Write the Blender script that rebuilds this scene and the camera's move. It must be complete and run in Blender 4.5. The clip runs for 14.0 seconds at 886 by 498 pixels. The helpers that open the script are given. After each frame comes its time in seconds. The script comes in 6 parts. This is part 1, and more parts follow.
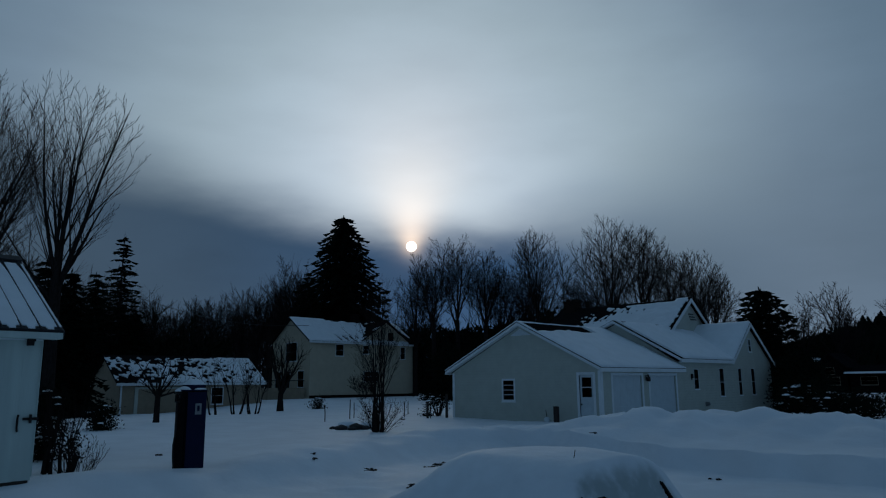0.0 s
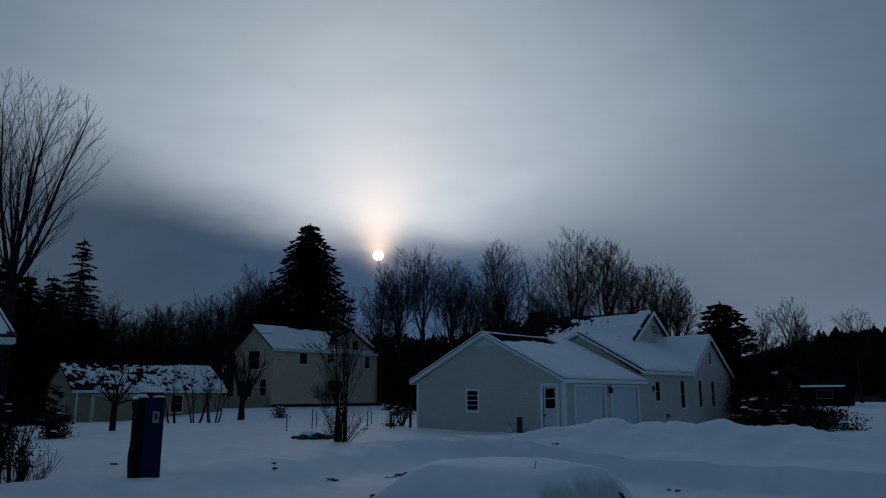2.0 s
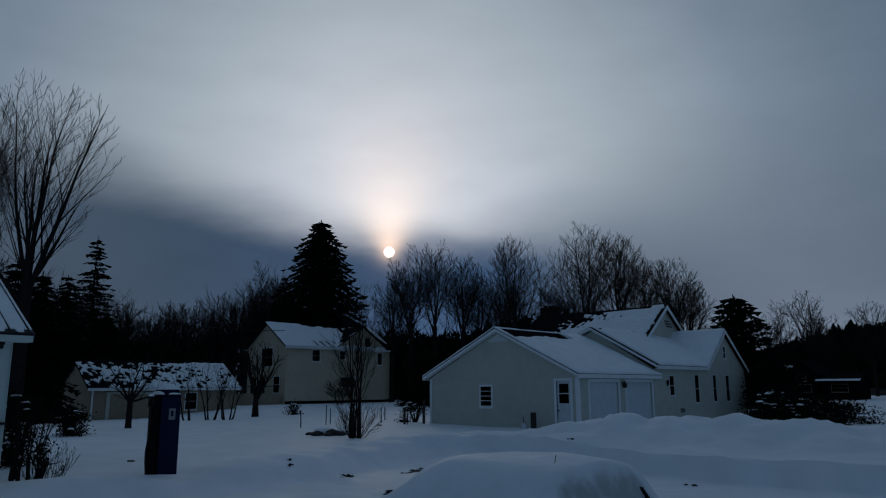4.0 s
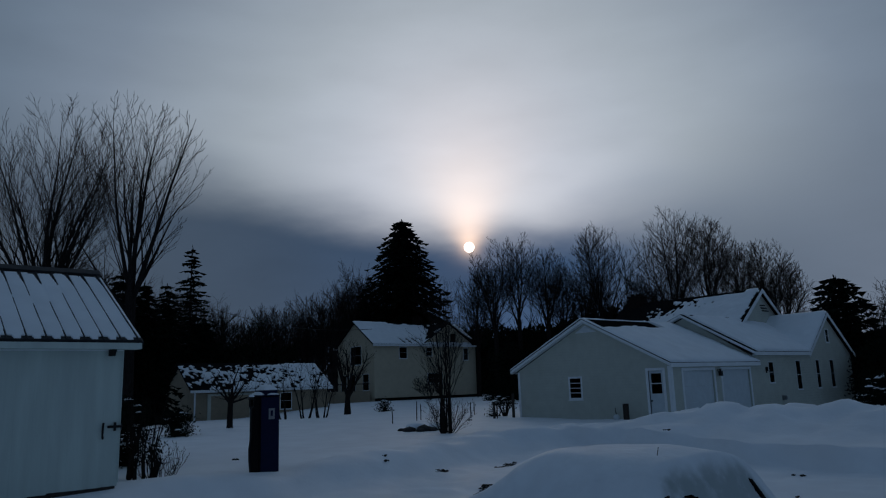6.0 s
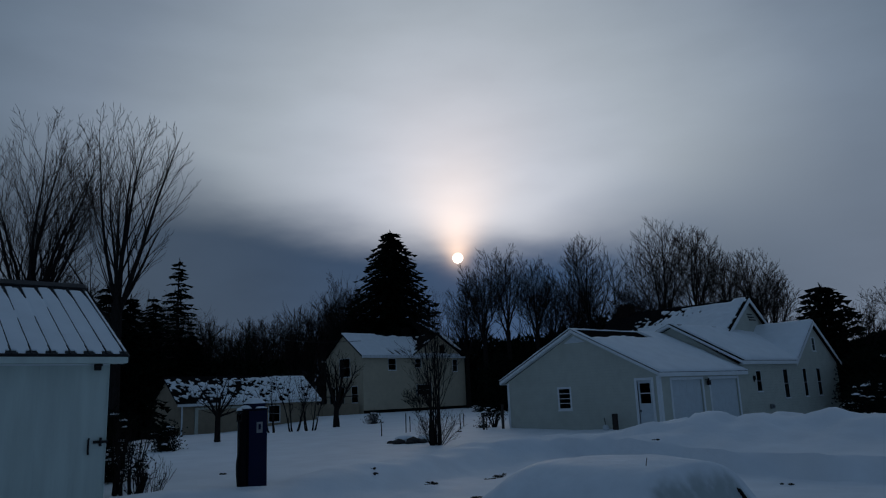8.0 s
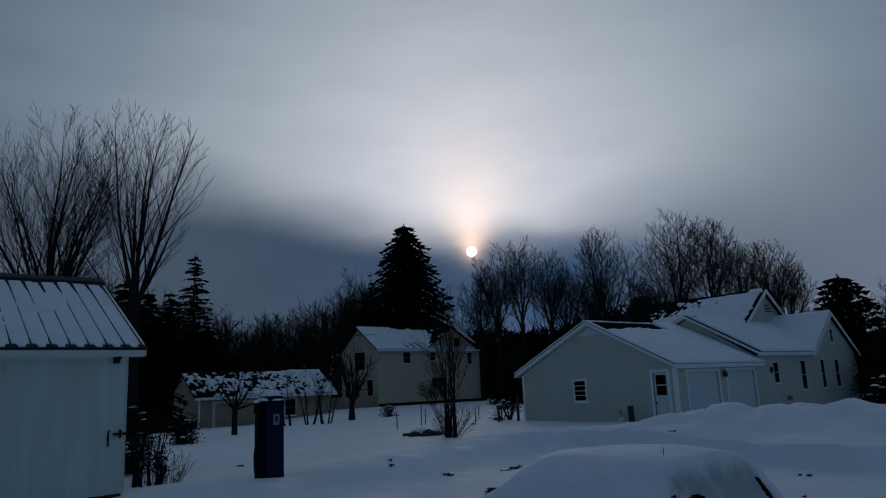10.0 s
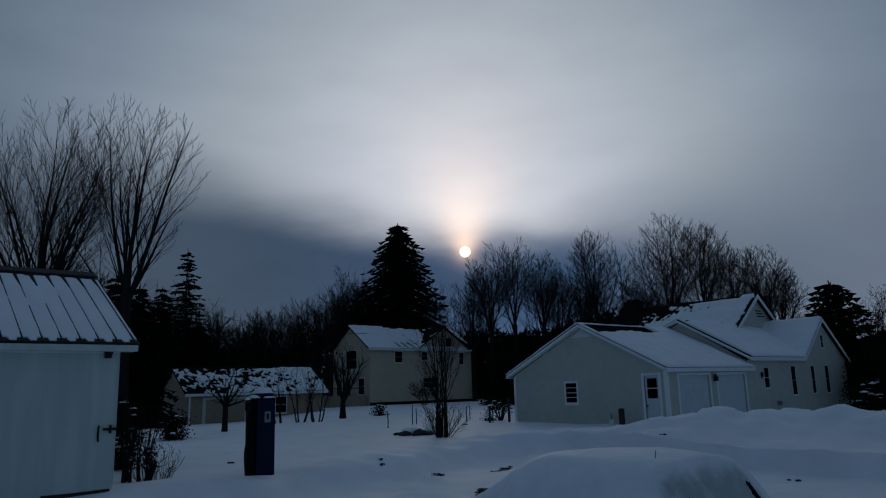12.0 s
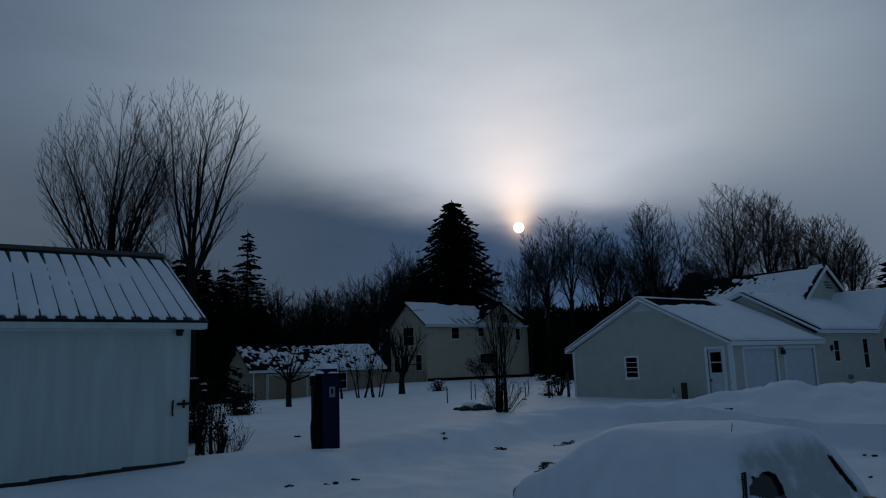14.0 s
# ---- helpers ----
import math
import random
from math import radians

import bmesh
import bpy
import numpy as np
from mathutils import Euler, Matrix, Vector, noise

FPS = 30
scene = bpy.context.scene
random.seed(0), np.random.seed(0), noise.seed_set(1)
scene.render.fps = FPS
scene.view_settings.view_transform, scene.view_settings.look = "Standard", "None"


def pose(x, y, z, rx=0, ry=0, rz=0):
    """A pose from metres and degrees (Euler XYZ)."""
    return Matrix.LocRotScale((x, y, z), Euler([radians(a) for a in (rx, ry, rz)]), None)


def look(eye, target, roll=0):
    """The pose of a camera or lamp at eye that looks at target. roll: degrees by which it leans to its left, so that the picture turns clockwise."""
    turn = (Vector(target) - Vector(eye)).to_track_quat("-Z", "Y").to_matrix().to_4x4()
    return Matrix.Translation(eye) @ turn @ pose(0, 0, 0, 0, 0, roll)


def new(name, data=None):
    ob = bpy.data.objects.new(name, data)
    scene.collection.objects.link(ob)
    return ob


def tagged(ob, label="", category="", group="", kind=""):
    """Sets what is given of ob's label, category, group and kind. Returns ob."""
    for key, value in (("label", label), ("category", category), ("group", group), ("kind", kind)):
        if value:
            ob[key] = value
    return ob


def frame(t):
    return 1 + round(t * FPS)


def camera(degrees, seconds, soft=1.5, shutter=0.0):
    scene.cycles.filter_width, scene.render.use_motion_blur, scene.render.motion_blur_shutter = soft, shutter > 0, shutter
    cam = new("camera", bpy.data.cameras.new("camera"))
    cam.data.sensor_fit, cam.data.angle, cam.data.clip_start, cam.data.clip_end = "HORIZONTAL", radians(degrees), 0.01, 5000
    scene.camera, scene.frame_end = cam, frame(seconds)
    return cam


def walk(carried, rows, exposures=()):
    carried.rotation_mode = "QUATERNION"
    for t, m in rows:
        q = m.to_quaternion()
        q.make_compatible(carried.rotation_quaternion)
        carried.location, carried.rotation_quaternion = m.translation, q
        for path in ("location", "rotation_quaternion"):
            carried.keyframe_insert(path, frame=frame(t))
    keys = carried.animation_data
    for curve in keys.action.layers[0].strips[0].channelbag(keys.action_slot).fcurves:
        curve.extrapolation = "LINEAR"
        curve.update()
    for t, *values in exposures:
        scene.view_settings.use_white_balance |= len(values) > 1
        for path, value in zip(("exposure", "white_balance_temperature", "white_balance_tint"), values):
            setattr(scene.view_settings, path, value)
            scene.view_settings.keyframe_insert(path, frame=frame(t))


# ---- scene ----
cam = camera(63.3, 14.0, soft=1.15)
UNIT = 1.2
PATH = [
    (0, (14.307, -21.79, 1.741), (12.904, -20.413, 2.108), -0.5),
    (0.5, (14.298, -21.786, 1.74), (12.91, -20.404, 2.145), -0.2),
    (1, (14.308, -21.773, 1.735), (12.918, -20.387, 2.116), 0.2),
    (1.5, (14.308, -21.78, 1.743), (12.947, -20.372, 2.15), 0.1),
    (2, (14.309, -21.767, 1.739), (12.975, -20.329, 2.132), 0.0),
    (2.2, (14.31, -21.769, 1.73), (12.986, -20.316, 2.098), -0.3),
    (4.3, (14.238, -21.778, 1.727), (12.868, -20.373, 2.112), -0.6),
    (4.5, (14.234, -21.785, 1.724), (12.85, -20.39, 2.095), -1.0),
    (5, (14.228, -21.804, 1.721), (12.791, -20.465, 2.099), -1.0),
    (5.5, (14.209, -21.818, 1.722), (12.725, -20.531, 2.1), -1.1),
    (6, (14.207, -21.826, 1.735), (12.697, -20.569, 2.107), -1.9),
    (6.5, (14.205, -21.826, 1.726), (12.696, -20.57, 2.106), -1.9),
    (7, (14.209, -21.82, 1.726), (12.697, -20.566, 2.107), -2.2),
    (7.5, (14.217, -21.823, 1.731), (12.722, -20.552, 2.116), -2.7),
    (8, (14.216, -21.825, 1.741), (12.731, -20.546, 2.142), -2.4),
    (10.3, (14.207, -21.838, 1.714), (12.694, -20.589, 2.098), -2.6),
    (10.5, (14.206, -21.842, 1.726), (12.704, -20.58, 2.113), -2.3),
    (11, (14.199, -21.85, 1.72), (12.696, -20.587, 2.102), -2.2),
    (11.5, (14.198, -21.85, 1.724), (12.689, -20.596, 2.109), -2.2),
    (12, (14.197, -21.849, 1.718), (12.696, -20.584, 2.102), -1.7),
    (12.5, (14.169, -21.874, 1.719), (12.641, -20.639, 2.098), -2.1),
    (13, (14.117, -21.903, 1.716), (12.516, -20.767, 2.099), -3.0),
    (13.5, (14.108, -21.909, 1.709), (12.501, -20.774, 2.069), -2.3),
    (14, (14.108, -21.905, 1.701), (12.506, -20.753, 2.026), -2.0),
]
walk(cam, [(t, look(Vector(eye) * UNIT, Vector(target) * UNIT, roll)) for t, eye, target, roll in PATH],
     [(0, 0.05, 5850, 1), (1, 0.06, 6000, 3), (2.2, 0.06, 6180, 6), (4.5, 0.06, 6280, 9), (6.5, 0.06, 6340, 11), (10, 0.06, 6340, 11), (14, 0.03, 6300, 10)])

# ---- world, sun and exposure ----
SUN = Vector((-0.731, 0.656, 0.187)).normalized()
world = bpy.data.worlds.new("winter_dusk")
scene.world = world
world.use_nodes = True


def build_sky():
    nt = world.node_tree
    nt.nodes.clear()
    L = nt.links.new

    def node(kind, **kw):
        n = nt.nodes.new(kind)
        for k, v in kw.items():
            if k == "op":
                n.operation = v
            elif k == "blend":
                n.blend_type = v
        return n

    def m(op, a, b=None, c=None, clamp=False):
        n = nt.nodes.new("ShaderNodeMath")
        n.operation, n.use_clamp = op, clamp
        for i, v in enumerate((a, b, c)):
            if v is None:
                continue
            if isinstance(v, (int, float)):
                n.inputs[i].default_value = v
            else:
                L(v, n.inputs[i])
        return n.outputs[0]

    def dot(vec):
        n = nt.nodes.new("ShaderNodeVectorMath")
        n.operation = "DOT_PRODUCT"
        L(coord, n.inputs[0])
        n.inputs[1].default_value = vec
        return n.outputs["Value"]

    def ramp(fac, stops):
        n = nt.nodes.new("ShaderNodeValToRGB")
        e = n.color_ramp.elements
        while len(e) < len(stops):
            e.new(0.5)
        for el, (p, col) in zip(e, stops):
            el.position = p
            el.color = (*col, 1) if isinstance(col, tuple) else (col, col, col, 1)
        L(fac, n.inputs[0])
        return n.outputs[0]

    def smooth(x, lo, hi):
        n = nt.nodes.new("ShaderNodeMapRange")
        n.interpolation_type = "SMOOTHSTEP"
        for key, v in (("Value", x), ("From Min", lo), ("From Max", hi)):
            if isinstance(v, (int, float)):
                n.inputs[key].default_value = v
            else:
                L(v, n.inputs[key])
        return n.outputs[0]

    def scale(col, f):
        n = nt.nodes.new("ShaderNodeVectorMath")
        n.operation = "SCALE"
        if isinstance(col, tuple):
            n.inputs[0].default_value = col
        else:
            L(col, n.inputs[0])
        if isinstance(f, (int, float)):
            n.inputs["Scale"].default_value = f
        else:
            L(f, n.inputs["Scale"])
        return n.outputs[0]

    def add(a, b):
        n = nt.nodes.new("ShaderNodeVectorMath")
        n.operation = "ADD"
        L(a, n.inputs[0])
        L(b, n.inputs[1])
        return n.outputs[0]

    tc = node("ShaderNodeTexCoord")
    coord = tc.outputs["Generated"]
    right = Vector((SUN.y, -SUN.x, 0)).normalized()
    ahead = Vector((SUN.x, SUN.y, 0)).normalized()
    elev = m("MULTIPLY", m("ARCSINE", dot((0, 0, 1))), 57.296)
    azim = m("MULTIPLY", m("ARCTAN2", dot(right), dot(ahead)), 57.296)
    ang = m("MULTIPLY", m("ARCCOSINE", m("MINIMUM", dot(SUN), 1.0)), 57.296)

    # slow cloud billows, drawn out sideways
    mapping = node("ShaderNodeMapping")
    mapping.inputs["Scale"].default_value = (1.6, 1.6, 5.0)
    L(coord, mapping.inputs["Vector"])
    noise_node = node("ShaderNodeTexNoise")
    noise_node.inputs["Scale"].default_value = 2.6
    noise_node.inputs["Detail"].default_value = 6
    noise_node.inputs["Roughness"].default_value = 0.5
    L(mapping.outputs[0], noise_node.inputs["Vector"])
    billow = noise_node.outputs["Fac"]

    veil = ramp(m("DIVIDE", ang, 90.0), VEIL)
    veil = scale(veil, m("MULTIPLY_ADD", billow, 0.34, 0.83))
    # the low dark cloud bank, higher to the left of the sun, fading to the right
    edge = m("ADD", 10.0, m("MULTIPLY", m("SUBTRACT", billow, 0.5), 5.0))
    leftward = m("MINIMUM", m("MAXIMUM", m("MULTIPLY", azim, -1.0), 0.0), 22.0)
    rightward = m("MAXIMUM", azim, 0.0)
    edge = m("ADD", edge, m("MULTIPLY", leftward, 0.23))
    edge = m("ADD", edge, m("MULTIPLY", m("MINIMUM", rightward, 24.0), 0.10))
    soft = m("ADD", m("MULTIPLY", m("MAXIMUM", m("SUBTRACT", azim, 6.0), 0.0), 0.30), m("MULTIPLY", leftward, 0.06))
    clear = smooth(elev, m("SUBTRACT", m("SUBTRACT", edge, 1.4), soft), m("ADD", m("ADD", edge, 4.6), soft))
    bank = ramp(m("MULTIPLY_ADD", azim, 1 / 120.0, 0.5, clamp=True), BANK)
    bank = scale(bank, m("MULTIPLY_ADD", billow, 0.5, 0.75))
    lowlift = smooth(elev, 10.0, -1.0)
    bank = scale(bank, m("MULTIPLY_ADD", lowlift, 0.35, 1.0))
    far_off = smooth(ang, 50.0, 85.0)
    clear = m("MAXIMUM", clear, far_off)
    mix = node("ShaderNodeMix")
    mix.data_type = "RGBA"
    L(clear, mix.inputs["Factor"])
    L(bank, mix.inputs["A"])
    L(veil, mix.inputs["B"])
    sky = mix.outputs["Result"]
    # the pillar of light over the sun, and the sun's own disc seen through the veil
    width = m("ADD", 0.75, m("MULTIPLY", m("MAXIMUM", m("SUBTRACT", elev, 10.8), 0.0), 0.56))
    across = m("DIVIDE", azim, width)
    fall = m("EXPONENT", m("MULTIPLY", m("MULTIPLY", across, across), -1.0))
    rise = m("EXPONENT", m("MULTIPLY", m("MAXIMUM", m("SUBTRACT", elev, 10.8), 0.0), -0.21))
    pillar = m("MULTIPLY", m("MULTIPLY", fall, rise), smooth(elev, 9.6, 11.6))
    sky = add(sky, scale((0.66, 0.40, 0.22), pillar))
    halo = m("EXPONENT", m("MULTIPLY", ang, -1.7))
    sky = add(sky, scale((0.42, 0.28, 0.18), halo))
    disc = smooth(ang, 0.46, 0.34)
    sky = add(sky, scale((3.0, 2.5, 2.1), disc))

    nishita = node("ShaderNodeTexSky")
    nishita.sky_type = "NISHITA"
    nishita.sun_disc = False
    nishita.sun_elevation = math.asin(SUN.z)
    nishita.sun_rotation = math.atan2(SUN.x, SUN.y)
    bg1, bg2 = node("ShaderNodeBackground"), node("ShaderNodeBackground")
    L(sky, bg1.inputs["Color"])
    bg1.inputs["Strength"].default_value = 1.0
    L(nishita.outputs[0], bg2.inputs["Color"])
    bg2.inputs["Strength"].default_value = 0.0003
    both, out = node("ShaderNodeAddShader"), node("ShaderNodeOutputWorld")
    L(bg1.outputs[0], both.inputs[0])
    L(bg2.outputs[0], both.inputs[1])
    L(both.outputs[0], out.inputs["Surface"])


# brightness of the veil by the angle from the sun, and colour of the bank from left to right of it
VEIL = [(0.0, (0.72, 0.70, 0.711)), (0.06, (0.64, 0.65, 0.690)), (0.10, (0.54, 0.565, 0.618)), (0.16, (0.425, 0.465, 0.515)), (0.21, (0.35, 0.395, 0.438)), (0.27, (0.268, 0.315, 0.366)),
        (0.33, (0.185, 0.23, 0.288)), (0.39, (0.135, 0.178, 0.232)), (0.5, (0.076, 0.114, 0.165)), (0.75, (0.062, 0.098, 0.149)), (1.0, (0.056, 0.09, 0.142))]
BANK = [(0.18, (0.080, 0.104, 0.136)), (0.27, (0.056, 0.080, 0.114)), (0.36, (0.042, 0.066, 0.104)), (0.5, (0.026, 0.062, 0.130)), (0.56, (0.028, 0.064, 0.132)), (0.61, (0.048, 0.082, 0.142)), (0.68, (0.098, 0.130, 0.178)), (0.76, (0.122, 0.152, 0.20)), (0.9, (0.09, 0.12, 0.165))]
build_sky()
sun = new("sun", bpy.data.lights.new("sun", "SUN"))
sun.data.energy, sun.data.angle, sun.data.color = 0.12, radians(6), (1.0, 0.86, 0.72)
sun.matrix_world = look((0, 0, 60), Vector((0, 0, 60)) - SUN)
tagged(sun, "low veiled winter sun", "sun", kind="structure")

# ---- materials ----
def material(name, colour, rough=0.7, grain=0.0, grain_scale=20.0, stain=0.0, stain_scale=1.5, bump=0.0, bump_scale=40.0, metal=0.0, spec=0.4,
             stain_colour=None, stretch=(1, 1, 1), laps=0.0, ribs=0.0, per_object=0.0):
    mat = bpy.data.materials.new(name)
    mat.use_nodes = True
    nt = mat.node_tree
    L = nt.links.new
    bsdf = nt.nodes["Principled BSDF"]
    bsdf.inputs["Roughness"].default_value = rough
    bsdf.inputs["Metallic"].default_value = metal
    bsdf.inputs["Specular IOR Level"].default_value = spec
    tc = nt.nodes.new("ShaderNodeTexCoord")
    mp = nt.nodes.new("ShaderNodeMapping")
    mp.inputs["Scale"].default_value = stretch
    L(tc.outputs["Object"], mp.inputs["Vector"])

    def noise_tex(s, detail=5):
        n = nt.nodes.new("ShaderNodeTexNoise")
        n.inputs["Scale"].default_value = s
        n.inputs["Detail"].default_value = detail
        L(mp.outputs[0], n.inputs["Vector"])
        return n.outputs["Fac"]

    def mixed(fac, a, b):
        n = nt.nodes.new("ShaderNodeMix")
        n.data_type = "RGBA"
        L(fac, n.inputs["Factor"])
        for key, v in (("A", a), ("B", b)):
            if isinstance(v, tuple):
                n.inputs[key].default_value = (*v, 1)
            else:
                L(v, n.inputs[key])
        return n.outputs["Result"]

    def ranged(x, lo, hi, a=0.0, b=1.0):
        n = nt.nodes.new("ShaderNodeMapRange")
        L(x, n.inputs["Value"])
        n.inputs["From Min"].default_value, n.inputs["From Max"].default_value = lo, hi
        n.inputs["To Min"].default_value, n.inputs["To Max"].default_value = a, b
        return n.outputs[0]

    col = tuple(colour)
    if grain:
        col = mixed(ranged(noise_tex(grain_scale), 0.3, 0.7), tuple(c * (1 - grain) for c in colour), tuple(min(1, c * (1 + grain)) for c in colour))
    if stain:
        other = tuple(stain_colour) if stain_colour else tuple(c * 0.55 for c in colour)
        col = mixed(ranged(noise_tex(stain_scale, 8), 0.52, 0.75, 0.0, stain), col, other)
    if per_object:
        info = nt.nodes.new("ShaderNodeObjectInfo")
        hsv = nt.nodes.new("ShaderNodeHueSaturation")
        L(ranged(info.outputs["Random"], 0, 1, 1 - per_object, 1 + per_object), hsv.inputs["Value"])
        if isinstance(col, tuple):
            hsv.inputs["Color"].default_value = (*col, 1)
        else:
            L(col, hsv.inputs["Color"])
        col = hsv.outputs["Color"]
    if isinstance(col, tuple):
        bsdf.inputs["Base Color"].default_value = (*col, 1)
    else:
        L(col, bsdf.inputs["Base Color"])
    height = None
    if bump:
        height = noise_tex(bump_scale)
    if laps:
        sep = nt.nodes.new("ShaderNodeSeparateXYZ")
        L(tc.outputs["Object"], sep.inputs[0])
        d = nt.nodes.new("ShaderNodeMath")
        d.operation = "DIVIDE"
        L(sep.outputs["Z"], d.inputs[0])
        d.inputs[1].default_value = laps
        f = nt.nodes.new("ShaderNodeMath")
        f.operation = "FRACT"
        L(d.outputs[0], f.inputs[0])
        inv = nt.nodes.new("ShaderNodeMath")
        inv.operation = "SUBTRACT"
        inv.inputs[0].default_value = 1.0
        L(f.outputs[0], inv.inputs[1])
        height = inv.outputs[0]
    if height is not None:
        b = nt.nodes.new("ShaderNodeBump")
        b.inputs["Strength"].default_value = bump or 0.5
        b.inputs["Distance"].default_value = 0.012 if laps else 0.02
        L(height, b.inputs["Height"])
        L(b.outputs[0], bsdf.inputs["Normal"])
    return mat


SNOW = material("fresh_snow", (0.83, 0.875, 0.915), 0.65, grain=0.05, grain_scale=1.2, bump=0.35, bump_scale=9.0, spec=0.25, stain=0.3, stain_scale=0.35, stain_colour=(0.68, 0.74, 0.80))
ROOF_SNOW = material("roof_snow", (0.82, 0.87, 0.91), 0.6, grain=0.04, grain_scale=2.0, bump=0.25, bump_scale=6.0, spec=0.25)
SIDING = material("cream_lap_siding", (0.49, 0.51, 0.45), 0.65, spec=0.2, grain=0.05, grain_scale=3.0, stain=0.35, stain_scale=0.8, stain_colour=(0.38, 0.39, 0.33), laps=0.11, bump=0.6)
WHITE = material("white_trim_paint", (0.74, 0.78, 0.80), 0.45, grain=0.05, grain_scale=8.0, stain=0.3, stain_scale=2.0, stain_colour=(0.55, 0.57, 0.57))
DOOR_WHITE = material("garage_door_paint", (0.56, 0.62, 0.65), 0.5, grain=0.05, grain_scale=5.0, stain=0.35, stain_scale=1.2, stain_colour=(0.52, 0.54, 0.55))
SHED_WALL = material("weathered_white_boards", (0.55, 0.63, 0.59), 0.7, spec=0.2, grain=0.07, grain_scale=6.0, stretch=(1, 1, 0.12), stain=0.5, stain_scale=2.2, stain_colour=(0.43, 0.49, 0.47), bump=0.3, bump_scale=18.0)
SHINGLE = material("dark_asphalt_shingle", (0.012, 0.012, 0.013), 1.0, spec=0.0, grain=0.35, grain_scale=14.0, stain=0.4, bump=0.6, bump_scale=30.0)
METAL_ROOF = material("dull_metal_roofing", (0.020, 0.022, 0.025), 0.7, grain=0.2, grain_scale=9.0, stain=0.4, metal=0.2)
YELLOW_WALL = material("pale_yellow_clapboard", (0.54, 0.48, 0.36), 0.75, spec=0.1, grain=0.06, grain_scale=2.0, stain=0.35, stain_scale=0.5, stain_colour=(0.44, 0.38, 0.29), laps=0.13, bump=0.6)
TAN_WALL = material("tan_board_siding", (0.30, 0.25, 0.18), 0.75, spec=0.1, grain=0.08, grain_scale=3.0, stain=0.4, stain_scale=0.6, laps=0.14, bump=0.6)
DARK_WALL = material("dark_brown_siding", (0.008, 0.007, 0.007), 1.0, spec=0.0, grain=0.2, grain_scale=3.0, laps=0.15, bump=0.5)
BRICK = material("sooty_chimney_brick", (0.018, 0.014, 0.013), 1.0, spec=0.0, grain=0.3, grain_scale=16.0, bump=0.5, bump_scale=20.0, per_object=0.3)
BARK = material("dark_winter_bark", (0.020, 0.018, 0.018), 0.95, grain=0.35, grain_scale=18.0, stretch=(1, 1, 0.25), bump=0.6, bump_scale=25.0, spec=0.0)
TWIG = material("grey_brown_twigs", (0.022, 0.019, 0.018), 0.95, grain=0.25, grain_scale=6.0, spec=0.0)
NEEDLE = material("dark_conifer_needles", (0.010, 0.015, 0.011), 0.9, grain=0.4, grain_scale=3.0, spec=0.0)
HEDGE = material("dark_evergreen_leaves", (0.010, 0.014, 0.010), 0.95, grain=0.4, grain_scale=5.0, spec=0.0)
BLUE = material("deep_blue_enamel", (0.0025, 0.0065, 0.034), 0.5, grain=0.12, grain_scale=5.0, stain=0.4, stain_scale=3.0, stain_colour=(0.004, 0.008, 0.03), spec=0.12)
NAVY = material("navy_side_panel", (0.002, 0.0026, 0.006), 0.6, grain=0.15, grain_scale=6.0, spec=0.04)
RUBBER = material("black_rubber", (0.012, 0.012, 0.013), 0.7, grain=0.2, grain_scale=20.0, spec=0.3)
IRON = material("black_iron", (0.015, 0.014, 0.014), 0.6, grain=0.3, grain_scale=25.0, metal=0.4, spec=0.4)
STEEL = material("dull_steel", (0.25, 0.26, 0.27), 0.45, grain=0.15, grain_scale=20.0, metal=0.8)
POSTWOOD = material("weathered_post_wood", (0.035, 0.028, 0.024), 0.9, grain=0.3, grain_scale=12.0, stretch=(1, 1, 0.2), bump=0.5)
ROCK = material("dark_field_stone", (0.03, 0.028, 0.027), 0.9, grain=0.35, grain_scale=9.0, bump=0.7, bump_scale=12.0)
CAR_PAINT = material("grey_car_paint", (0.16, 0.17, 0.18), 0.35, grain=0.1, grain_scale=10.0, stain=0.4, stain_colour=(0.28, 0.29, 0.30), spec=0.5)
DRYGRASS = material("dry_brown_stalks", (0.10, 0.075, 0.05), 0.95, grain=0.3, grain_scale=10.0, spec=0.05)
DIRT = material("dark_leaf_litter", (0.035, 0.030, 0.026), 0.95, grain=0.4, grain_scale=30.0, spec=0.1)
WOODLAND = material("far_bare_woodland", (0.040, 0.033, 0.031), 0.95, grain=0.3, grain_scale=0.4, spec=0.0)


def glass_material():
    mat = bpy.data.materials.new("window_glass")
    mat.use_nodes = True
    b = mat.node_tree.nodes["Principled BSDF"]
    b.inputs["Base Color"].default_value = (0.3, 0.33, 0.34, 1)
    b.inputs["Roughness"].default_value = 0.06
    b.inputs["Transmission Weight"].default_value = 1.0
    b.inputs["IOR"].default_value = 1.1
    return mat


GLASS = glass_material()


# ---- building blocks ----
def part(name, bm, mat, parent, label="", smooth=False):
    me = bpy.data.meshes.new(name)
    bmesh.ops.remove_doubles(bm, verts=bm.verts, dist=0.0001)
    bmesh.ops.recalc_face_normals(bm, faces=bm.faces)
    bm.to_mesh(me)
    bm.free()
    me.materials.append(mat)
    if smooth:
        me.shade_smooth()
    ob = new(name, me)
    ob.parent = parent
    if label:
        ob["label"] = label
    return ob


def raw(name, verts, faces, mat, parent=None, label="", smooth=False):
    me = bpy.data.meshes.new(name)
    me.from_pydata(verts, [], faces)
    me.materials.append(mat)
    if smooth:
        me.shade_smooth()
    ob = new(name, me)
    ob.parent = parent
    if label:
        ob["label"] = label
    return ob


